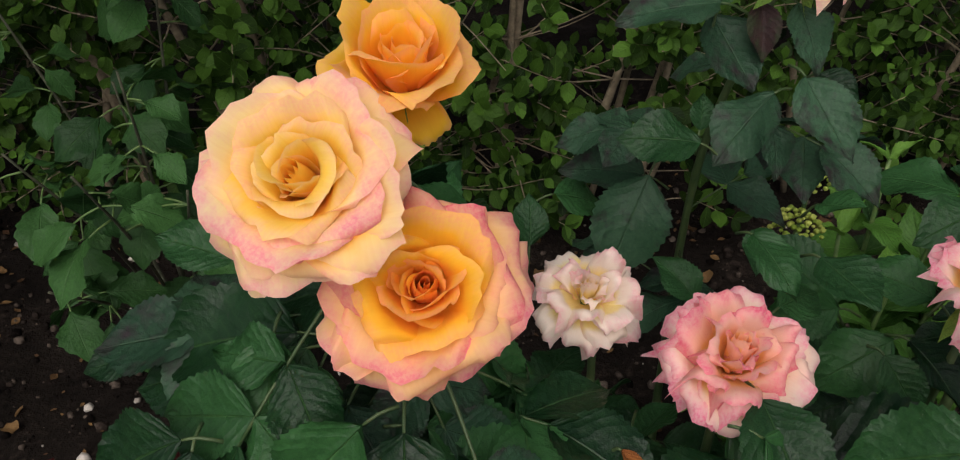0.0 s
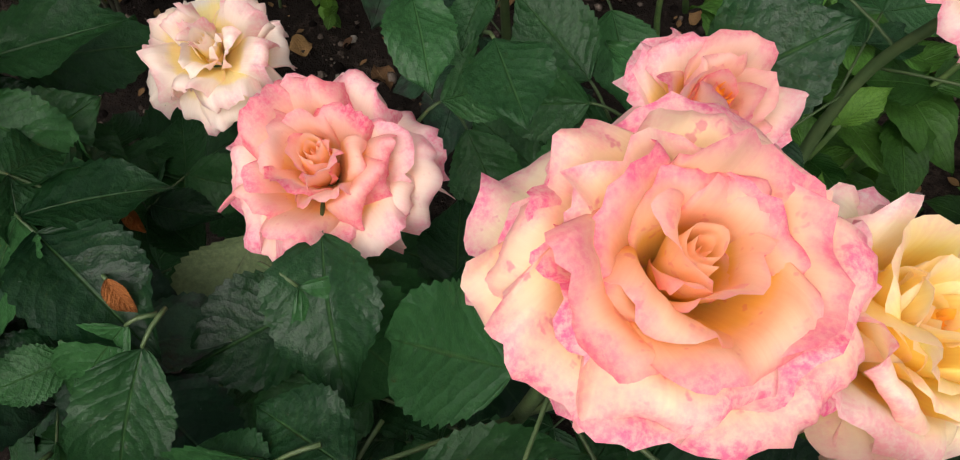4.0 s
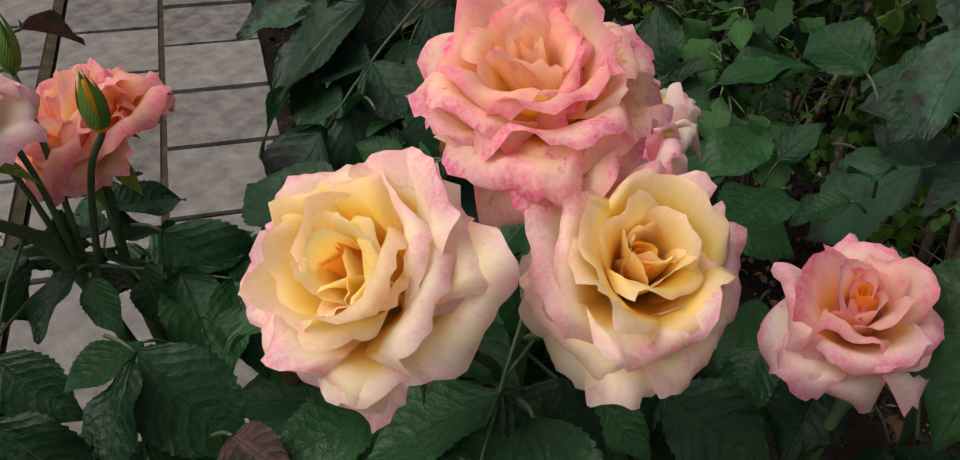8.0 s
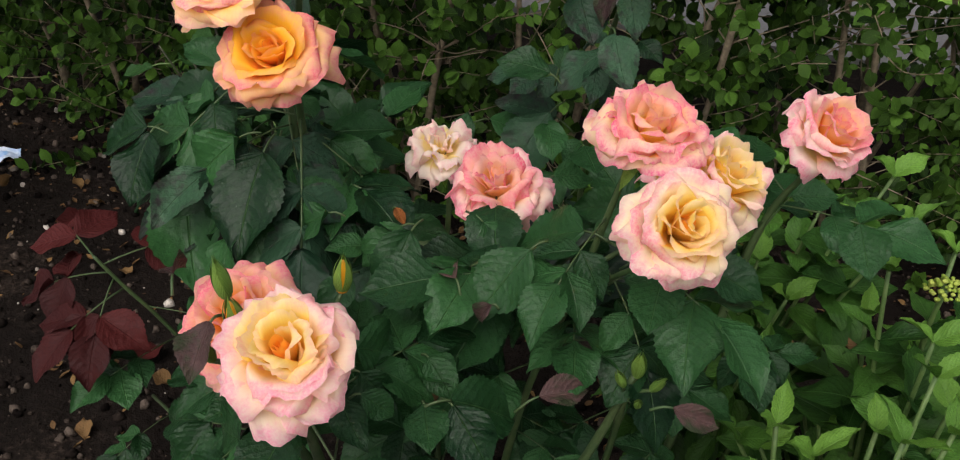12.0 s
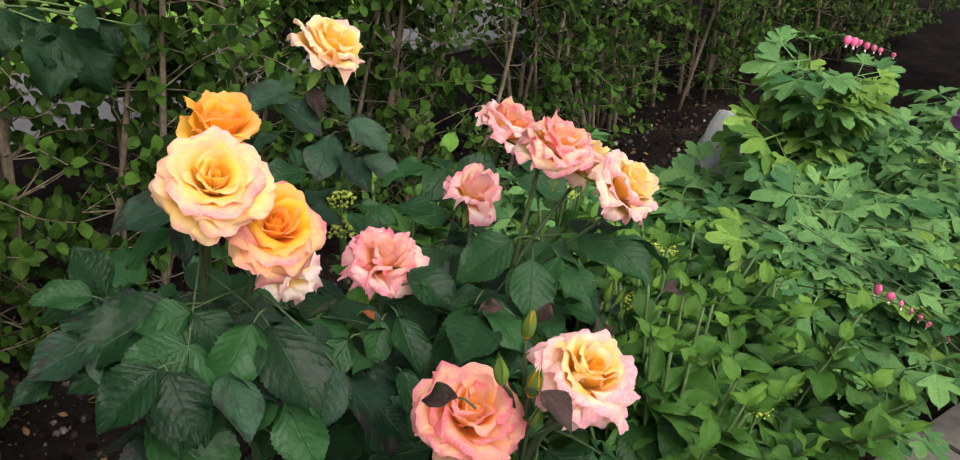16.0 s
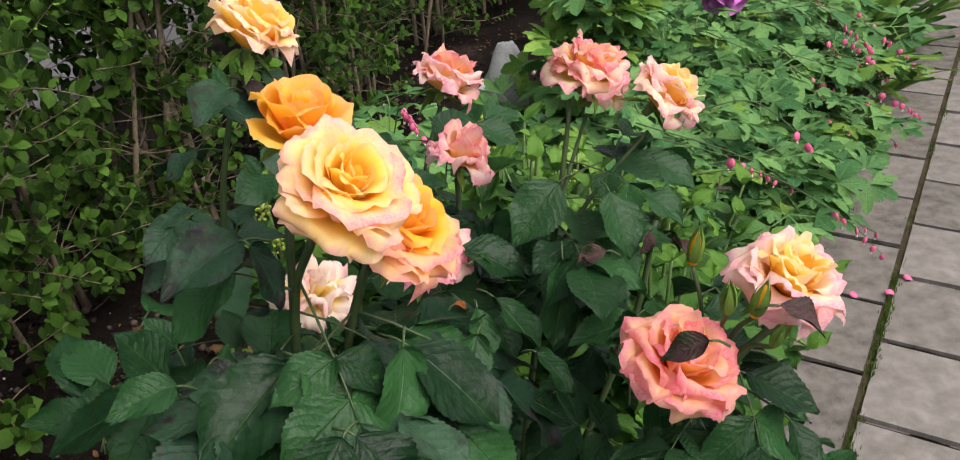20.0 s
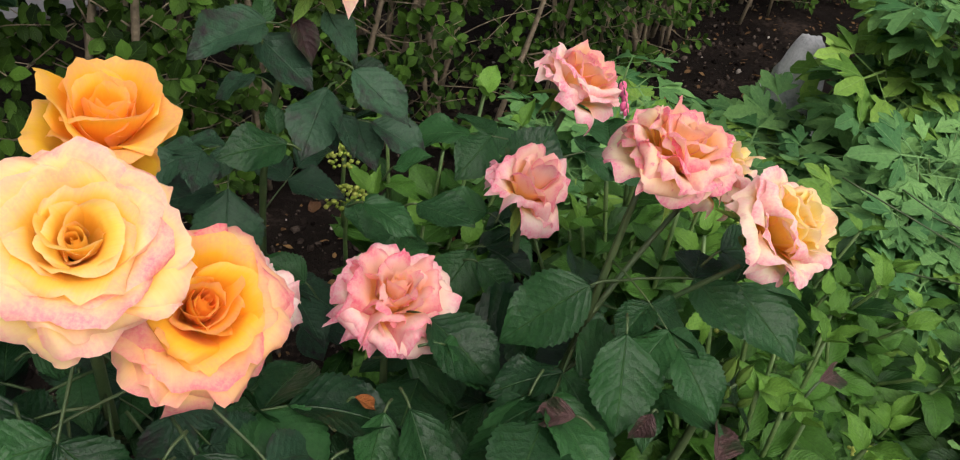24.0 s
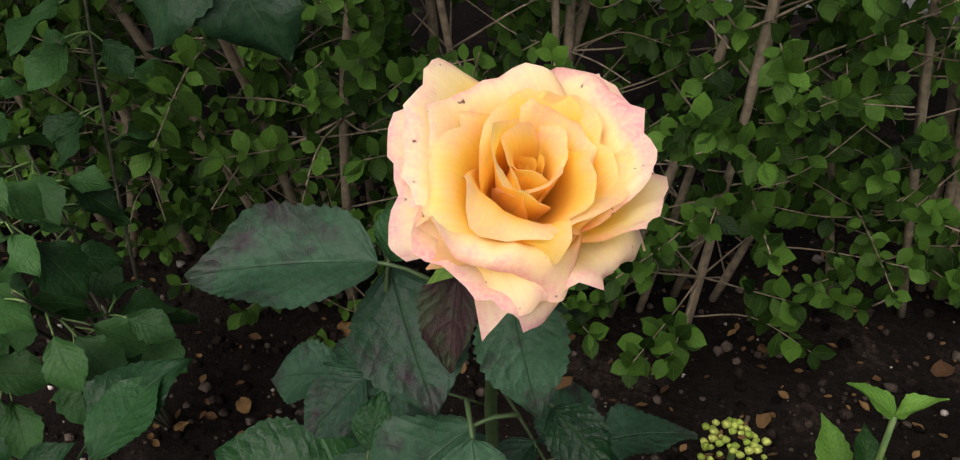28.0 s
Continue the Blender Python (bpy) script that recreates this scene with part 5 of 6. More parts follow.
for k in range(2600):
    th, a = math.acos(rnd.uniform(-0.5, 1)), rnd.uniform(0, 6.28)
    r = rnd.uniform(0.75, 1.0) * (1 + 0.2 * math.sin(3 * a) * math.sin(4 * th))
    q = Vector((0.55 * r * math.sin(th) * math.cos(a), 0.45 * r * math.sin(th) * math.sin(a), 0.5 + 0.45 * r * math.cos(th)))
    poses.append(aimed(q, (math.cos(a) + rnd.uniform(-1, 1), math.sin(a) + rnd.uniform(-1, 1), rnd.uniform(-0.4, 0.8)), (0, -0.4, 1), rnd.uniform(0.035, 0.06)))
tagged(part("foliage", scatter("foliage", SMALL[0], poses, VARIEGATED), varieg), kind="stuff")

# ---- rose bushes ----


def rose_bush(at, label):
    bush = thing("rose_bush", at, label, "rose bush", "rose bushes")
    bpy.context.view_layer.update()
    return bush


rnd = random.Random(77)
left = rose_bush((0.0, 0.42, 0), "rose bush with yellow and orange blooms and dark green leaves")
a_main = cane(left, [(0.0, 0.42, -0.02), (-0.01, 0.41, 0.35), (-0.04, 0.39, 0.7), (-0.05, 0.365, 0.88), (-0.06, 0.33, 0.955)], 0.006, 0.003)
a_two = cane(left, [(-0.045, 0.372, 0.86), (-0.035, 0.37, 0.93), (-0.028, 0.365, 0.985)], 0.0035, 0.003)
a_three = cane(left, [(0.0, 0.42, 0.1), (0.0, 0.4, 0.5), (-0.02, 0.35, 0.8), (-0.015, 0.32, 0.91)], 0.006, 0.003)
bloom(left, (-0.065, 0.289, 1.007), (-0.15, -0.62, 0.77), 0.0451, "open", YELLOW, 1, 0.4, "large yellow-peach rose with pink petal edges", YELLOW_HEART, depth=1.0)
bloom(left, (-0.025, 0.352, 1.026), (0.04, -0.2, 0.97), 0.038, "half", ORANGE, 2, 0.0, "half-open orange rose with one hanging petal", depth=1.0)
bloom(left, (-0.015, 0.281, 0.954), (0.1, -0.62, 0.77), 0.0462, "cupped", CORAL, 3, 1.0, "orange rose with coral-pink edges", ORANGE, EMBER, 1.0)
for line in (a_main, a_three):
    leafy(left, line, rnd, 0.5, 0.92, 0.035, 0.07, ("rose", "rose", "old"))
    leafy(left, line, rnd, 0.12, 0.5, 0.05, 0.075)

red_cane = cane(left, [(-0.03, 0.42, 0.02), (-0.15, 0.42, 0.3), (-0.25, 0.405, 0.47), (-0.3, 0.385, 0.555), (-0.325, 0.375, 0.6)], 0.004, 0.002)
red_rnd = random.Random(58)
for at, ahead, size in (((-0.325, 0.375, 0.6), (-0.5, 0.3, 0.1), 0.07), ((-0.32, 0.38, 0.585), (0.5, 0.6, 0.2), 0.075), ((-0.315, 0.38, 0.575), (-0.8, -0.2, -0.1), 0.07), ((-0.3, 0.388, 0.55), (-0.3, -0.9, 0.0), 0.075), ((-0.31, 0.383, 0.565), (0.2, -0.9, -0.2), 0.07)):
    rose_leaf(left, at, ahead, size, red_rnd, "red", 3, (0, -0.3, 1), 0.6, "young dark red leaf")
leafy(left, red_cane, red_rnd, 0.1, 0.7, 0.06, 0.055)
low_cane = cane(left, [(-0.02, 0.42, 0.02), (-0.14, 0.38, 0.22), (-0.27, 0.36, 0.4)], 0.004, 0.002)
leafy(left, low_cane, red_rnd, 0.3, 1.0, 0.05, 0.055)

middle = rose_bush((0.2, 0.3, 0), "rose bush crowded with pink, cream and yellow blooms")
m_main = cane(middle, [(0.2, 0.3, -0.02), (0.2, 0.3, 0.35), (0.225, 0.285, 0.62), (0.265, 0.268, 0.8), (0.29, 0.26, 0.93)], 0.0055, 0.0022)
m_e = cane(middle, [(0.255, 0.272, 0.76), (0.29, 0.235, 0.83), (0.325, 0.19, 0.89)], 0.0027, 0.002)
m_f = cane(middle, [(0.268, 0.267, 0.81), (0.305, 0.265, 0.85), (0.35, 0.262, 0.89)], 0.0025, 0.002)
m_c = cane(middle, [(0.18, 0.33, 0.0), (0.16, 0.37, 0.4), (0.165, 0.38, 0.775)], 0.006, 0.003)
m_b = cane(middle, [(0.16, 0.36, 0.0), (0.1, 0.42, 0.4), (0.092, 0.46, 0.76)], 0.006, 0.003)
m_h = cane(middle, [(0.25, 0.33, 0.0), (0.31, 0.4, 0.4), (0.335, 0.412, 0.8)], 0.006, 0.003)
m_g = cane(middle, [(0.26, 0.34, 0.0), (0.38, 0.46, 0.4), (0.42, 0.5, 0.72), (0.455, 0.487, 0.835)], 0.007, 0.003)
m_i = cane(middle, [(0.17, 0.26, 0.0), (0.12, 0.16, 0.4), (0.1, 0.08, 0.75), (0.115, 0.035, 0.835)], 0.007, 0.003)
m_j = cane(middle, [(0.11, 0.13, 0.6), (0.07, 0.1, 0.72), (0.05, 0.095, 0.8)], 0.005, 0.003)
bloom(middle, (0.301, 0.241, 0.97), (0.12, -0.28, 0.95), 0.041, "ruffled", PINK, 4, 0.2, "full pink rose with yellow at its heart", PINK_HEART, depth=1.35)
bloom(middle, (0.335, 0.17, 0.934), (0.2, -0.66, 0.72), 0.0378, "open", CREAM, 5, 1.6, "creamy yellow rose with pale pink edges", CREAM_HEART, EMBER, depth=1.5)
bloom(middle, (0.36, 0.251, 0.931), (0.5, -0.25, 0.8), 0.035, "cupped", CREAM, 6, 0.6, "creamy yellow rose with an orange heart", CREAM_HEART, EMBER, depth=1.5)
bloom(middle, (0.165, 0.365, 0.825), (0.0, -0.3, 0.95), 0.0504, "spiky", ROSE, 7, 0.0, "shell-pink rose with pointed petals", ROSE_HEART)
bloom(middle, (0.085, 0.441, 0.808), (0.05, -0.4, 0.88), 0.0416, "ragged", FADED, 8, 0.0, "faded cream rose with ragged petals")
bloom(middle, (0.332, 0.399, 0.845), (0.2, -0.3, 0.92), 0.039, "folded", ROSE, 9, 0.8, "pink rose with a folded heart", ROSE_HEART, EMBER, depth=1.5)
bloom(middle, (0.458, 0.47, 0.88), (0.35, -0.4, 0.85), 0.042, "cupped", ROSE, 10, 0.3, "peach-pink rose with a cupped heart", PEACH, depth=1.5)
bloom(middle, (0.116, 0.024, 0.885), (0.0, -0.48, 0.87), 0.0435, "ruffled", SHELL, 11, 0.0, "pale peach rose with ruffled petals", CREAM_HEART, EMBER)
bloom(middle, (0.044, 0.089, 0.842), (-0.12, -0.42, 0.9), 0.0472, "ruffled", PEACH, 12, 0.5, "coral-pink rose with loose petals")
for line in (m_main, m_c, m_b, m_i):
    leafy(middle, line, rnd, 0.55, 0.93, 0.034, 0.064, ("rose",))
    leafy(middle, line, rnd, 0.15, 0.55, 0.07, 0.066)
for line in (m_h, m_g):
    leafy(middle, line, rnd, 0.4, 0.93, 0.055, 0.06, ("rose",))
for line in (m_e, m_f, m_j):
    leafy(middle, line, rnd, 0.0, 0.7, 0.06, 0.06)

back = rose_bush((0.24, 0.72, 0), "tall rose stem with one yellow bloom and blighted leaves")
k_main = cane(back, [(0.24, 0.72, -0.02), (0.22, 0.7, 0.4), (0.21, 0.66, 0.75), (0.235, 0.62, 0.94)], 0.0055, 0.003)
bloom(back, (0.247, 0.588, 0.993), (0.24, -0.4, 0.88), 0.0492, "goblet", SPECKED, 13, 2.2, "large yellow rose with peach edges and brown specks", YELLOW_HEART)
leafy(back, k_main, rnd, 0.45, 0.9, 0.06, 0.058, ("old", "old", "rose"))

for at, ahead, size in (((0.12, 0.104, 0.87), (0.1, -0.1, 1), 0.03), ((0.071, 0.049, 0.865), (0, -0.2, 1), 0.03), ((0.055, 0.066, 0.875), (-0.2, 0, 1), 0.028), ((0.06, 0.033, 0.85), (-0.1, -0.3, 1), 0.022)):
    bud(middle, at, ahead, size, rnd, SEPAL if size < 0.03 else ORANGE)
    cane(middle, [(0.1, 0.08, 0.74), tuple(0.5 * (a + b) for a, b in zip((0.1, 0.08, 0.8), at)), at], 0.002, 0.0016, "bud_stalk")


# leaves that hang clear of the mass: base, tip, kind
for base, tip, kind_of in (
    ((0.187, 0.590, 0.946), (0.113, 0.577, 0.950), "old"),
    ((0.188, 0.599, 0.940), (0.197, 0.607, 0.966), "rose"),
    ((0.185, 0.605, 0.931), (0.212, 0.564, 0.892), "old"),
    ((0.219, 0.598, 0.942), (0.217, 0.560, 0.903), "purple"),
    ((0.241, 0.587, 0.946), (0.259, 0.552, 0.916), "old"),
    ((0.238, 0.536, 0.914), (0.257, 0.486, 0.879), "old"),
    ((0.174, 0.541, 0.858), (0.120, 0.538, 0.872), "rose"),
    ((0.230, 0.565, 0.885), (0.183, 0.532, 0.859), "old"),
    ((0.179, 0.566, 0.854), (0.183, 0.578, 0.877), "rose"),
    ((0.223, 0.543, 0.875), (0.228, 0.510, 0.855), "old"),
    ((0.262, 0.571, 0.897), (0.286, 0.550, 0.891), "rose"),
):
    single_leaf(back, base, tip, kind_of, rnd)
for base, tip, kind_of in (
    ((-0.092, 0.341, 0.868), (-0.182, 0.361, 0.845), "rose"),
    ((-0.101, 0.325, 0.880), (-0.107, 0.277, 0.838), "rose"),
    ((-0.050, 0.275, 0.868), (-0.100, 0.253, 0.820), "rose"),
    ((-0.031, 0.281, 0.854), (-0.029, 0.205, 0.802), "rose"),
    ((-0.140, 0.273, 0.862), (-0.197, 0.270, 0.837), "rose"),
    ((-0.134, 0.267, 0.860), (-0.137, 0.216, 0.825), "rose"),
    ((-0.041, 0.408, 0.928), (-0.103, 0.430, 0.927), "old"),
    ((-0.141, 0.403, 0.869), (-0.186, 0.418, 0.881), "rose"),
    ((-0.119, 0.434, 0.846), (-0.132, 0.455, 0.894), "rose"),
    ((-0.054, 0.391, 0.934), (-0.063, 0.358, 0.900), "old"),
    ((-0.198, 0.369, 0.824), (-0.233, 0.364, 0.819), "rose"),
):
    single_leaf(left, base, tip, kind_of, rnd)
for base, tip, kind_of in (
    ((0.178, 0.232, 0.816), (0.126, 0.212, 0.759), "rose"),
    ((0.230, 0.203, 0.866), (0.199, 0.173, 0.821), "rose"),
    ((0.262, 0.264, 0.851), (0.202, 0.289, 0.815), "rose"),
    ((0.111, 0.274, 0.808), (0.098, 0.222, 0.769), "rose"),
    ((0.098, 0.285, 0.803), (0.066, 0.264, 0.771), "rose"),
    ((0.172, 0.334, 0.813), (0.187, 0.270, 0.796), "rose"),
    ((0.234, 0.435, 0.835), (0.253, 0.387, 0.837), "rose"),
    ((0.193, 0.451, 0.842), (0.211, 0.404, 0.839), "rose"),
    ((0.248, 0.487, 0.840), (0.262, 0.458, 0.859), "rose"),
    ((0.074, 0.221, 0.787), (0.065, 0.181, 0.768), "rose"),
    ((0.040, 0.259, 0.820), (-0.001, 0.251, 0.792), "rose"),
):
    single_leaf(middle, base, tip, kind_of, rnd)
for base, tip, kind_of in (
    ((-0.080, 0.582, 0.724), (-0.125, 0.589, 0.774), "rose"),
    ((-0.078, 0.582, 0.723), (-0.045, 0.607, 0.746), "rose"),
    ((-0.054, 0.626, 0.724), (-0.013, 0.666, 0.769), "rose"),
    ((-0.074, 0.580, 0.719), (-0.025, 0.592, 0.721), "rose"),
    ((-0.117, 0.452, 0.787), (-0.066, 0.489, 0.795), "old"),
    ((-0.049, 0.454, 0.762), (0.028, 0.489, 0.768), "rose"),
    ((-0.054, 0.391, 0.763), (-0.007, 0.423, 0.770), "rose"),
    ((-0.046, 0.381, 0.780), (-0.078, 0.349, 0.790), "rose"),
    ((-0.039, 0.375, 0.785), (-0.003, 0.352, 0.765), "rose"),
    ((-0.007, 0.418, 0.759), (0.027, 0.405, 0.747), "rose"),
    ((0.055, 0.613, 0.705), (0.059, 0.636, 0.743), "rose"),
    ((0.166, 0.678, 0.737), (0.092, 0.677, 0.755), "old"),
    ((0.163, 0.643, 0.760), (0.124, 0.578, 0.704), "old"),
):
    single_leaf(left, base, tip, kind_of, rnd)
for base, tip, kind_of in (
    ((0.293, 0.600, 0.707), (0.316, 0.543, 0.678), "rose"),
    ((0.299, 0.495, 0.705), (0.246, 0.500, 0.704), "rose"),
    ((0.199, 0.563, 0.681), (0.171, 0.586, 0.712), "rose"),
):
    single_leaf(left, base, tip, kind_of, rnd)
for base, tip, kind_of in (
    ((-0.047, 0.375, 0.795), (-0.004, 0.410, 0.800), "rose"),
    ((-0.023, 0.354, 0.826), (-0.005, 0.310, 0.798), "rose"),
    ((-0.012, 0.283, 0.810), (0.044, 0.314, 0.798), "rose"),
    ((0.014, 0.347, 0.770), (0.057, 0.354, 0.762), "rose"),
    ((0.110, 0.381, 0.727), (0.085, 0.311, 0.710), "pale"),
    ((0.164, 0.333, 0.756), (0.108, 0.290, 0.755), "rose"),
    ((0.165, 0.350, 0.765), (0.219, 0.294, 0.747), "rose"),
    ((0.211, 0.332, 0.755), (0.309, 0.313, 0.772), "rose"),
    ((0.283, 0.481, 0.745), (0.227, 0.476, 0.742), "rose"),
    ((0.308, 0.442, 0.750), (0.252, 0.419, 0.730), "rose"),
    ((0.309, 0.426, 0.765), (0.335, 0.384, 0.755), "rose"),
    ((0.282, 0.505, 0.738), (0.237, 0.537, 0.771), "rose"),
    ((0.337, 0.459, 0.774), (0.289, 0.484, 0.790), "rose"),
):
    single_leaf(middle, base, tip, kind_of, rnd)
for base, tip, kind_of in (
    ((0.062, 0.282, 0.771), (0.028, 0.282, 0.793), "rose"),
    ((0.063, 0.284, 0.772), (0.088, 0.307, 0.778), "rose"),
    ((0.067, 0.276, 0.780), (0.042, 0.253, 0.790), "rose"),
    ((0.213, 0.469, 0.726), (0.240, 0.424, 0.705), "rose"),
    ((0.071, 0.274, 0.778), (0.092, 0.263, 0.773), "rose"),
    ((-0.030, 0.418, 0.806), (0.037, 0.455, 0.807), "rose"),
    ((-0.071, 0.431, 0.835), (-0.043, 0.421, 0.813), "rose"),
    ((-0.017, 0.412, 0.807), (-0.041, 0.369, 0.803), "rose"),
    ((-0.015, 0.370, 0.776), (0.029, 0.413, 0.789), "rose"),
    ((-0.053, 0.405, 0.828), (-0.064, 0.368, 0.820), "rose"),
    ((-0.022, 0.456, 0.802), (0.001, 0.481, 0.823), "rose"),
):
    single_leaf(middle, base, tip, kind_of, rnd)
for base, tip, kind_of in (
    ((-0.040, 0.321, 0.827), (-0.025, 0.256, 0.750), "rose"),
    ((-0.022, 0.307, 0.826), (0.045, 0.310, 0.783), "rose"),
    ((-0.080, 0.331, 0.851), (-0.093, 0.279, 0.822), "rose"),
    ((-0.093, 0.306, 0.832), (-0.111, 0.243, 0.801), "rose"),
    ((-0.008, 0.373, 0.824), (0.045, 0.372, 0.792), "rose"),
    ((-0.016, 0.346, 0.835), (0.072, 0.385, 0.828), "rose"),
    ((0.203, 0.236, 0.797), (0.178, 0.169, 0.757), "rose"),
    ((0.226, 0.228, 0.807), (0.292, 0.243, 0.812), "rose"),
    ((0.167, 0.309, 0.809), (0.220, 0.287, 0.768), "rose"),
    ((0.356, 0.224, 0.868), (0.403, 0.215, 0.862), "rose"),
    ((0.101, 0.052, 0.789), (0.095, -0.004, 0.773), "rose"),
    ((0.041, 0.218, 0.765), (0.049, 0.183, 0.742), "rose"),
    ((0.085, 0.142, 0.768), (0.144, 0.157, 0.753), "rose"),
):
    single_leaf(middle, base, tip, kind_of, rnd)
for base, tip, kind_of in (
    ((0.066, 0.279, 0.777), (0.041, 0.261, 0.799), "rose"),
    ((0.327, 0.419, 0.825), (0.386, 0.433, 0.862), "rose"),
):
    single_leaf(middle, base, tip, kind_of, rnd)
for base, tip, kind_of in (
    ((-0.137, 0.317, 0.789), (-0.104, 0.237, 0.716), "rose"),
    ((0.120, 0.121, 0.804), (0.157, 0.164, 0.773), "rose"),
    ((0.129, 0.110, 0.792), (0.157, 0.106, 0.771), "rose"),
    ((0.203, 0.098, 0.799), (0.249, 0.133, 0.764), "rose"),
    ((0.205, 0.096, 0.796), (0.239, 0.071, 0.775), "rose"),
    ((0.182, 0.101, 0.785), (0.198, 0.064, 0.783), "rose"),
    ((0.128, 0.076, 0.796), (0.153, 0.049, 0.782), "rose"),
    ((0.141, 0.083, 0.799), (0.165, 0.088, 0.780), "rose"),
    ((0.209, 0.422, 0.803), (0.246, 0.444, 0.803), "rose"),
    ((0.311, 0.317, 0.799), (0.361, 0.343, 0.794), "rose"),
    ((0.299, 0.292, 0.792), (0.331, 0.298, 0.782), "rose"),
    ((0.220, 0.509, 0.800), (0.208, 0.477, 0.789), "rose"),
    ((0.169, 0.151, 0.783), (0.195, 0.133, 0.764), "rose"),
):
    single_leaf(middle, base, tip, kind_of, rnd)
for base, tip, kind_of in (
    ((0.282, 0.406, 0.772), (0.302, 0.374, 0.744), "rose"),
):
    single_leaf(middle, base, tip, kind_of, rnd)

single_leaf(middle, (0.012, 0.071, 0.88), (-0.008, 0.108, 0.864), "purple", rnd)
single_leaf(middle, (0.063, 0.032, 0.884), (0.066, -0.014, 0.87), "purple", rnd)
single_leaf(middle, (0.26, 0.131, 0.79), (0.304, 0.154, 0.795), "purple", rnd)
single_leaf(middle, (0.353, 0.12, 0.82), (0.395, 0.12, 0.805), "purple", rnd)
single_leaf(middle, (0.177, 0.19, 0.834), (0.157, 0.221, 0.819), "purple", rnd)
single_leaf(middle, (0.213, 0.16, 0.841), (0.196, 0.16, 0.815), "purple", rnd)
single_leaf(middle, (0.154, 0.175, 0.74), (0.17, 0.164, 0.716), "yellowed", rnd)
single_leaf(middle, (0.086, 0.302, 0.81), (0.1, 0.29, 0.795), "withered", rnd)
single_leaf(middle, (0.06, 0.36, 0.775), (0.072, 0.348, 0.765), "withered", rnd)
single_leaf(left, (-0.037, 0.61, 0.732), (-0.019, 0.669, 0.758), "rose", rnd)
single_leaf(left, (0.081, 0.668, 0.723), (0.139, 0.682, 0.709), "rose", rnd)
low_bud = cane(middle, [(0.26, 0.24, 0.5), (0.3, 0.19, 0.68), (0.325, 0.178, 0.79)], 0.004, 0.003)
for at, ahead, size in (((0.326, 0.176, 0.79), (0, -0.2, 1), 0.026), ((0.318, 0.168, 0.785), (-0.4, -0.3, 1), 0.018), ((0.338, 0.17, 0.785), (0.5, -0.2, 1), 0.018), ((0.33, 0.16, 0.775), (0.1, -0.6, 1), 0.015)):
    bud(middle, at, ahead, size, rnd, SEPAL)
    cane(middle, [(0.315, 0.183, 0.755), tuple(0.5 * (a + b) for a, b in zip((0.318, 0.18, 0.765), at)), at], 0.0016, 0.0014, "bud_stalk")

# ---- paving slabs ----


def slab_mesh(seed):
    rnd = random.Random(seed)
    bm = bmesh.new()
    bmesh.ops.create_cube(bm, size=1.0)
    for v in bm.verts:
        v.co.z = v.co.z * 0.05 - 0.025
        v.co.x *= 1 + rnd.uniform(-0.008, 0.008)
        v.co.y *= 1 + rnd.uniform(-0.008, 0.008)
    bmesh.ops.bevel(bm, geom=[e for e in bm.edges if e.verts[0].co.z > -0.01 and e.verts[1].co.z > -0.01], offset=0.012, segments=2, affect="EDGES")
    data = bpy.data.meshes.new("paving_slab")
    bm.to_mesh(data)
    bm.free()
    data.materials.append(SLAB)
    return data


path = thing("path", (0, 0, 0), "garden path of worn grey square concrete slabs", "path", kind="structure")
SLABS = [slab_mesh(s) for s in range(4)]
cuts = [-1.286 - 0.267 * k for k in range(9, 0, -1)] + [-1.286 + 0.2745 * k for k in range(9)] + [0.91 + 0.29 * k for k in range(1, 15)]
rnd = random.Random(4)
turn = Matrix.Rotation(PATH_TURN, 4, "Z")
for row in range(5):
    for a, b in zip(cuts, cuts[1:]):
        w, mid = b - a, (a + b) / 2
        y = border(mid) - 0.142 - 0.283 * row
        part("slab", rnd.choice(SLABS), path, Matrix.Translation((mid + 0.11 * (row % 2), y, rnd.uniform(-0.003, 0.002))) @ turn @ pose(0, 0, 0, rnd.uniform(-0.5, 0.5), rnd.uniform(-0.5, 0.5), rnd.choice((0, 180)))
             @ Matrix.Diagonal((w - 0.012, 0.259, 1, 1)))

for row in (1, 2, 3, 4):
    for x0 in np.arange(-3.6, 4.8, 0.3):
        strip_v = [(x0 + 0.3 * i, border(x0 + 0.3 * i) - 0.2835 * row + s * 0.015, -0.0045 + 0.002 * noise.noise(Vector((x0 * 9 + i, s, row)))) for i in (0, 1) for s in (-1, 1)]
        part("joint_filling", mesh_of("joint_filling", strip_v, [(0, 2, 3, 1)], JOINT), path)

# ---- soil crumbs, litter, moss in the joints ----
rnd = random.Random(12)
CRUMB = ball("crumb", CLOD, 1, 0.85, 0.7, 1, 0.5, 6, 4)
crumbs, stones, chips = [], [], []
for k in range(17000):
    x, y = rnd.uniform(-2.6, 2.8), rnd.uniform(0.15, 2.1)
    if y < border(x) + 0.015:
        continue
    g = 0.0025 + 0.012 * rnd.random() ** 4
    m = Matrix.Translation((x, y, earth(x, y) + g * 0.3)) @ pose(0, 0, 0, rnd.uniform(0, 360), rnd.uniform(0, 360), 0) @ Matrix.Diagonal((g, g, g, 1))
    (stones if rnd.random() < 0.035 else crumbs).append(m)
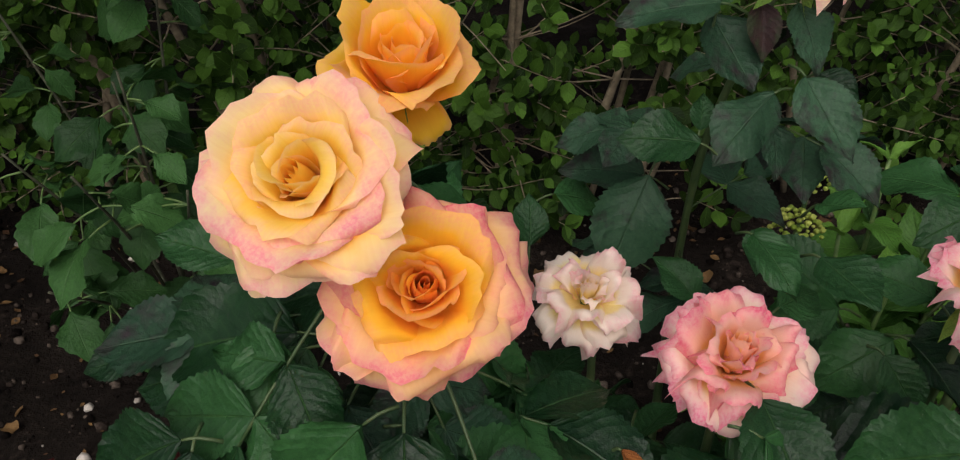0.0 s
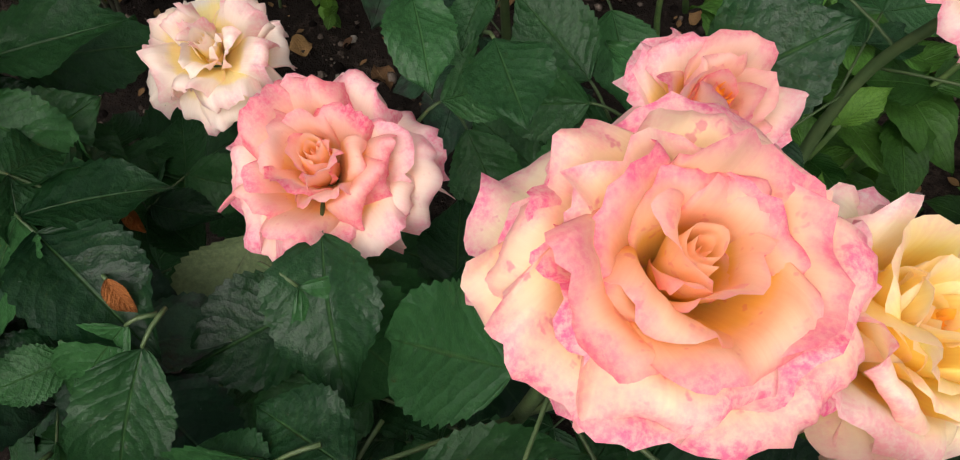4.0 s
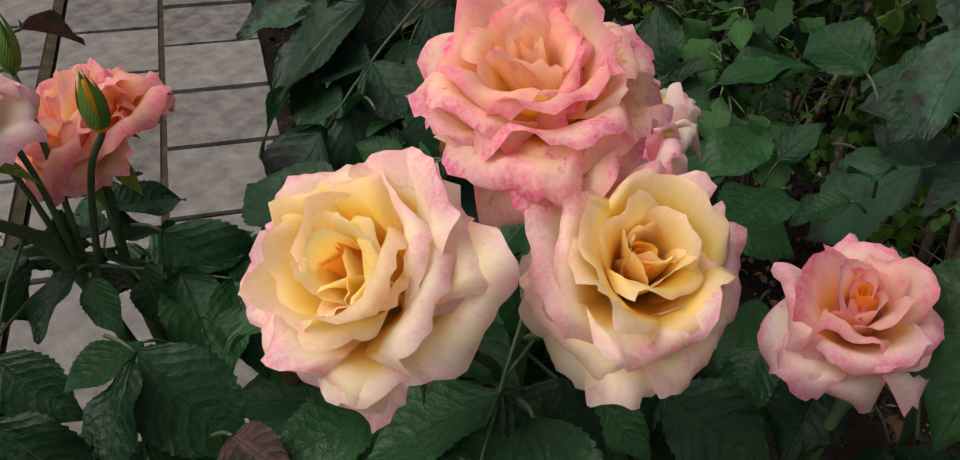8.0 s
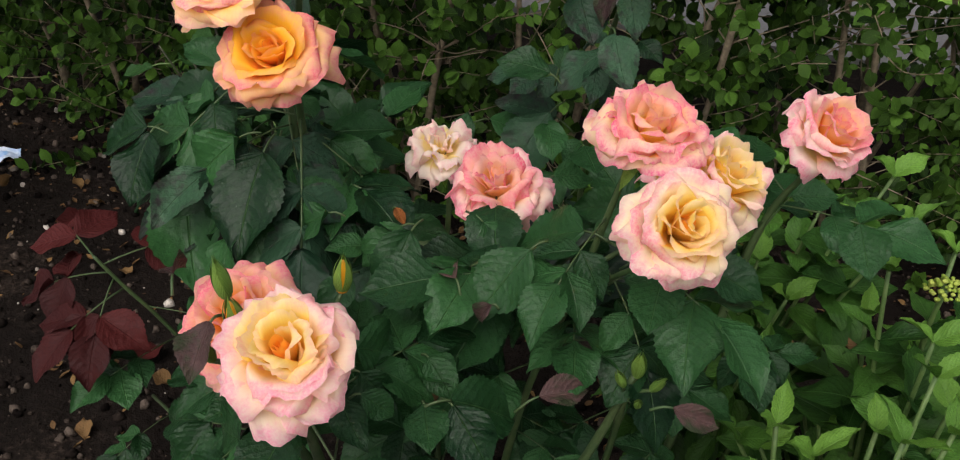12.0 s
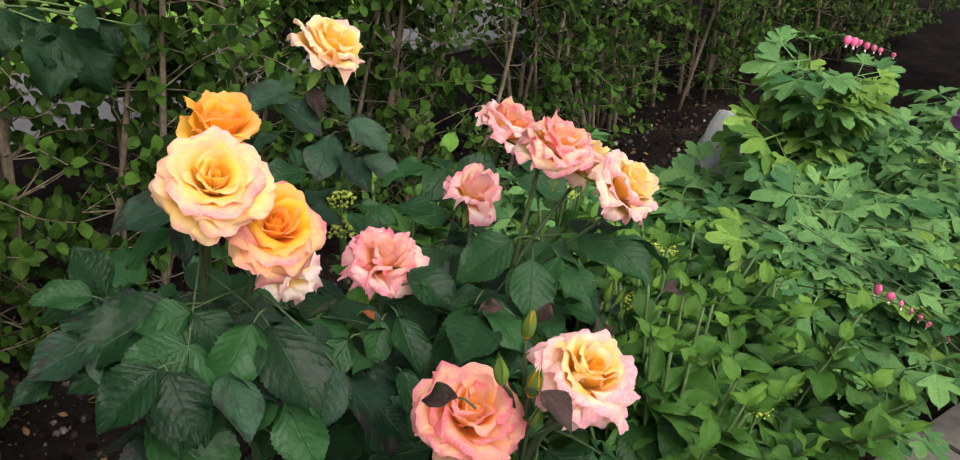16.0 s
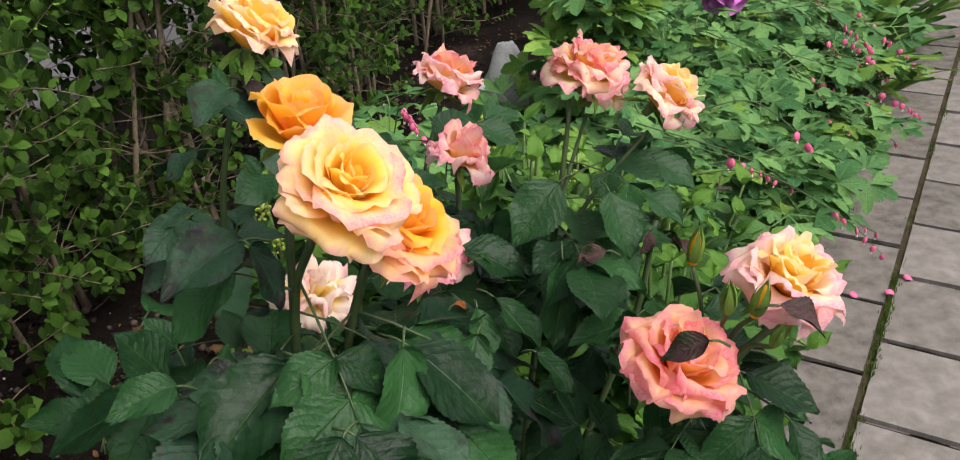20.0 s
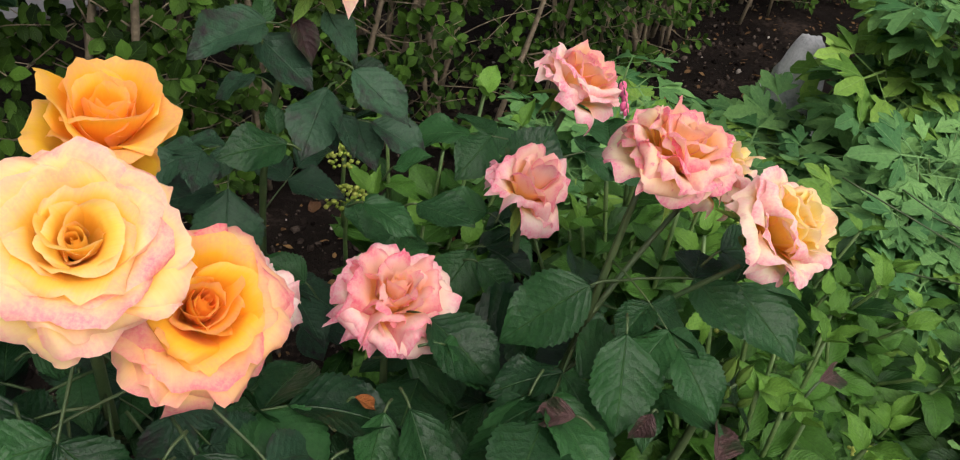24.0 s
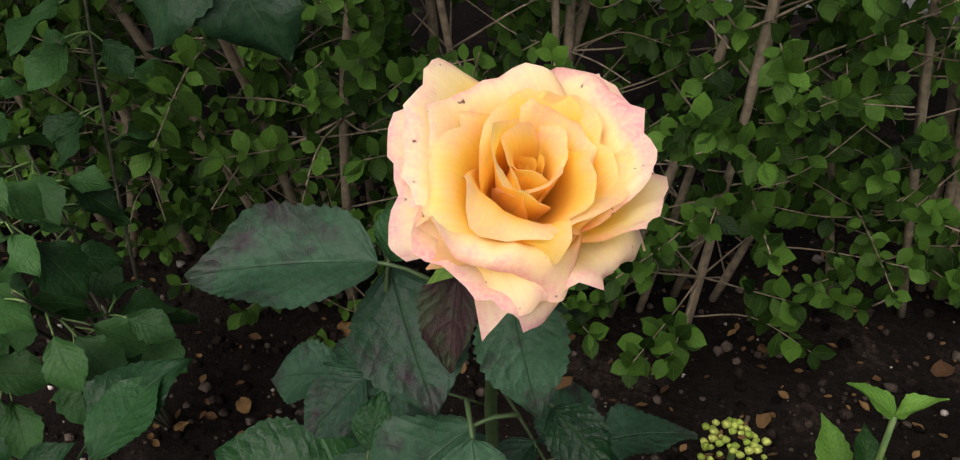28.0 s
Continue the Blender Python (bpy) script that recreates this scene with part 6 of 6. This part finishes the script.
tagged(new("soil_crumbs", scatter("soil_crumbs", CRUMB, crumbs, CLOD)), "dark crumbs of soil lying on the bed", "soil", kind="stuff")
tagged(new("pebbles", scatter("pebbles", CRUMB, stones, PEBBLE)), "small pale pebbles scattered over the dark soil", "pebbles", kind="stuff")
CHIP = blade("fallen_leaf", FALLEN, 0.3, 6, 3, 0, 0.5, -0.2, 0.05, 5, 0.5)
for k in range(2000):
    x, y = rnd.uniform(-2.6, 3.4), 0.3 + 1.7 * rnd.random() ** 0.7
    if y < border(x) + 0.02:
        continue
    g = rnd.uniform(0.006, 0.026)
    chips.append(aimed((x, y, earth(x, y) + 0.004), (rnd.uniform(-1, 1), rnd.uniform(-1, 1), rnd.uniform(-0.2, 0.3)), (rnd.uniform(-0.5, 0.5), rnd.uniform(-0.5, 0.5), 1), g))
tagged(new("leaf_litter", scatter("leaf_litter", CHIP, chips, FALLEN)), "brown and yellowed leaf litter on the soil", "leaf litter", kind="stuff")
BLADE = blade("grass_blade", GRASS, 0.06, 5, 3, 0, 0.3, 0.35, 0.0, 3, 0.4)
tufts = []
for k in range(4800):
    x = rnd.uniform(0.6, 1.6) if k % 5 else rnd.uniform(1.5, 3.4)
    if 0.5 + 0.5 * noise.noise(Vector((x * 6, 0, 0))) < rnd.uniform(0.4, 0.8):
        continue
    y = border(x) - 0.283 + rnd.gauss(0, 0.006)
    a = rnd.uniform(0, 6.28)
    tufts.append(aimed((x, y, -0.01), (0.6 * math.cos(a), 0.6 * math.sin(a), 1), (math.cos(a), math.sin(a), 0.2), rnd.uniform(0.008, 0.026)))
tagged(new("joint_grass", scatter("joint_grass", BLADE, tufts, GRASS)), "short green grass and moss growing in the paving joint", "grass", kind="stuff")

# ---- fallen leaves, wrapper ----
rnd = random.Random(3)
RED = [blade("fallen_leaf", REDLEAF, 0.36, 13, 5, 0.06, 0.5, -0.15, 0.08, 90 + i, 0.48) for i in range(3)]
for x, y, g in ((-0.62, 0.8, 0.09), (-0.7, 0.74, 0.07), (-0.98, 1.12, 0.08)):
    leaf = new("fallen_leaf", rnd.choice(RED))
    leaf.matrix_world = aimed((x, y, earth(x, y) + 0.018), (rnd.uniform(-1, 1), rnd.uniform(-1, 1), 0.1), (rnd.uniform(-0.4, 0.4), -0.3, 1), g)
    tagged(leaf, "dark red fallen leaf curled on the soil", "leaf", "red leaves")
DRY = [blade("fallen_leaf", FALLEN, 0.4, 11, 5, 0.05, 0.4, -0.25, 0.1, 95 + i, 0.5) for i in range(3)]
for k in range(70):
    x, y = rnd.uniform(-2.2, 2.2), rnd.uniform(0.5, 1.7)
    leaf = new("fallen_leaf", rnd.choice(DRY))
    leaf.matrix_world = aimed((x, y, earth(x, y) + 0.008), (rnd.uniform(-1, 1), rnd.uniform(-1, 1), rnd.uniform(-0.1, 0.25)), (rnd.uniform(-0.5, 0.5), rnd.uniform(-0.5, 0.5), 1), rnd.uniform(0.025, 0.055))
    tagged(leaf, "small dry brown leaf lying on the soil", "leaf", "dry leaves")
wv, wu = [], []
for j in range(7):
    for i in range(9):
        u, v = i / 8 - 0.5, j / 6 - 0.5
        wv.append((0.11 * u, 0.06 * v + 0.012 * math.sin(5 * u), 0.008 + 0.009 * math.sin(9 * u + 3 * v) + 0.006 * math.sin(14 * v + 4 * u)))
        wu.append((u + 0.5, v + 0.5))
wrapper = new("wrapper", mesh_of("wrapper", wv, grid_faces(9, 7), WRAPPER, wu))
wrapper.matrix_world = pose(-1.39, 1.285, earth(-1.39, 1.285) + 0.006, 4, -3, 25)
tagged(wrapper, "crumpled white and blue wrapper lying on the soil", "litter")
for x, y in ((2.55, 0.0), (1.52, -0.16), (1.48, -0.08), (1.6, -0.2)):
    petal = new("fallen_petal", petal_data("fallen_petal", HEART, 0.022, 0.012, 70, 90, 0.0, 0.03, 20, 0.001, rnd))
    petal.location = (x, y, 0.004)
    tagged(petal, "pink petal dropped on the paving", "petal", "fallen petals")
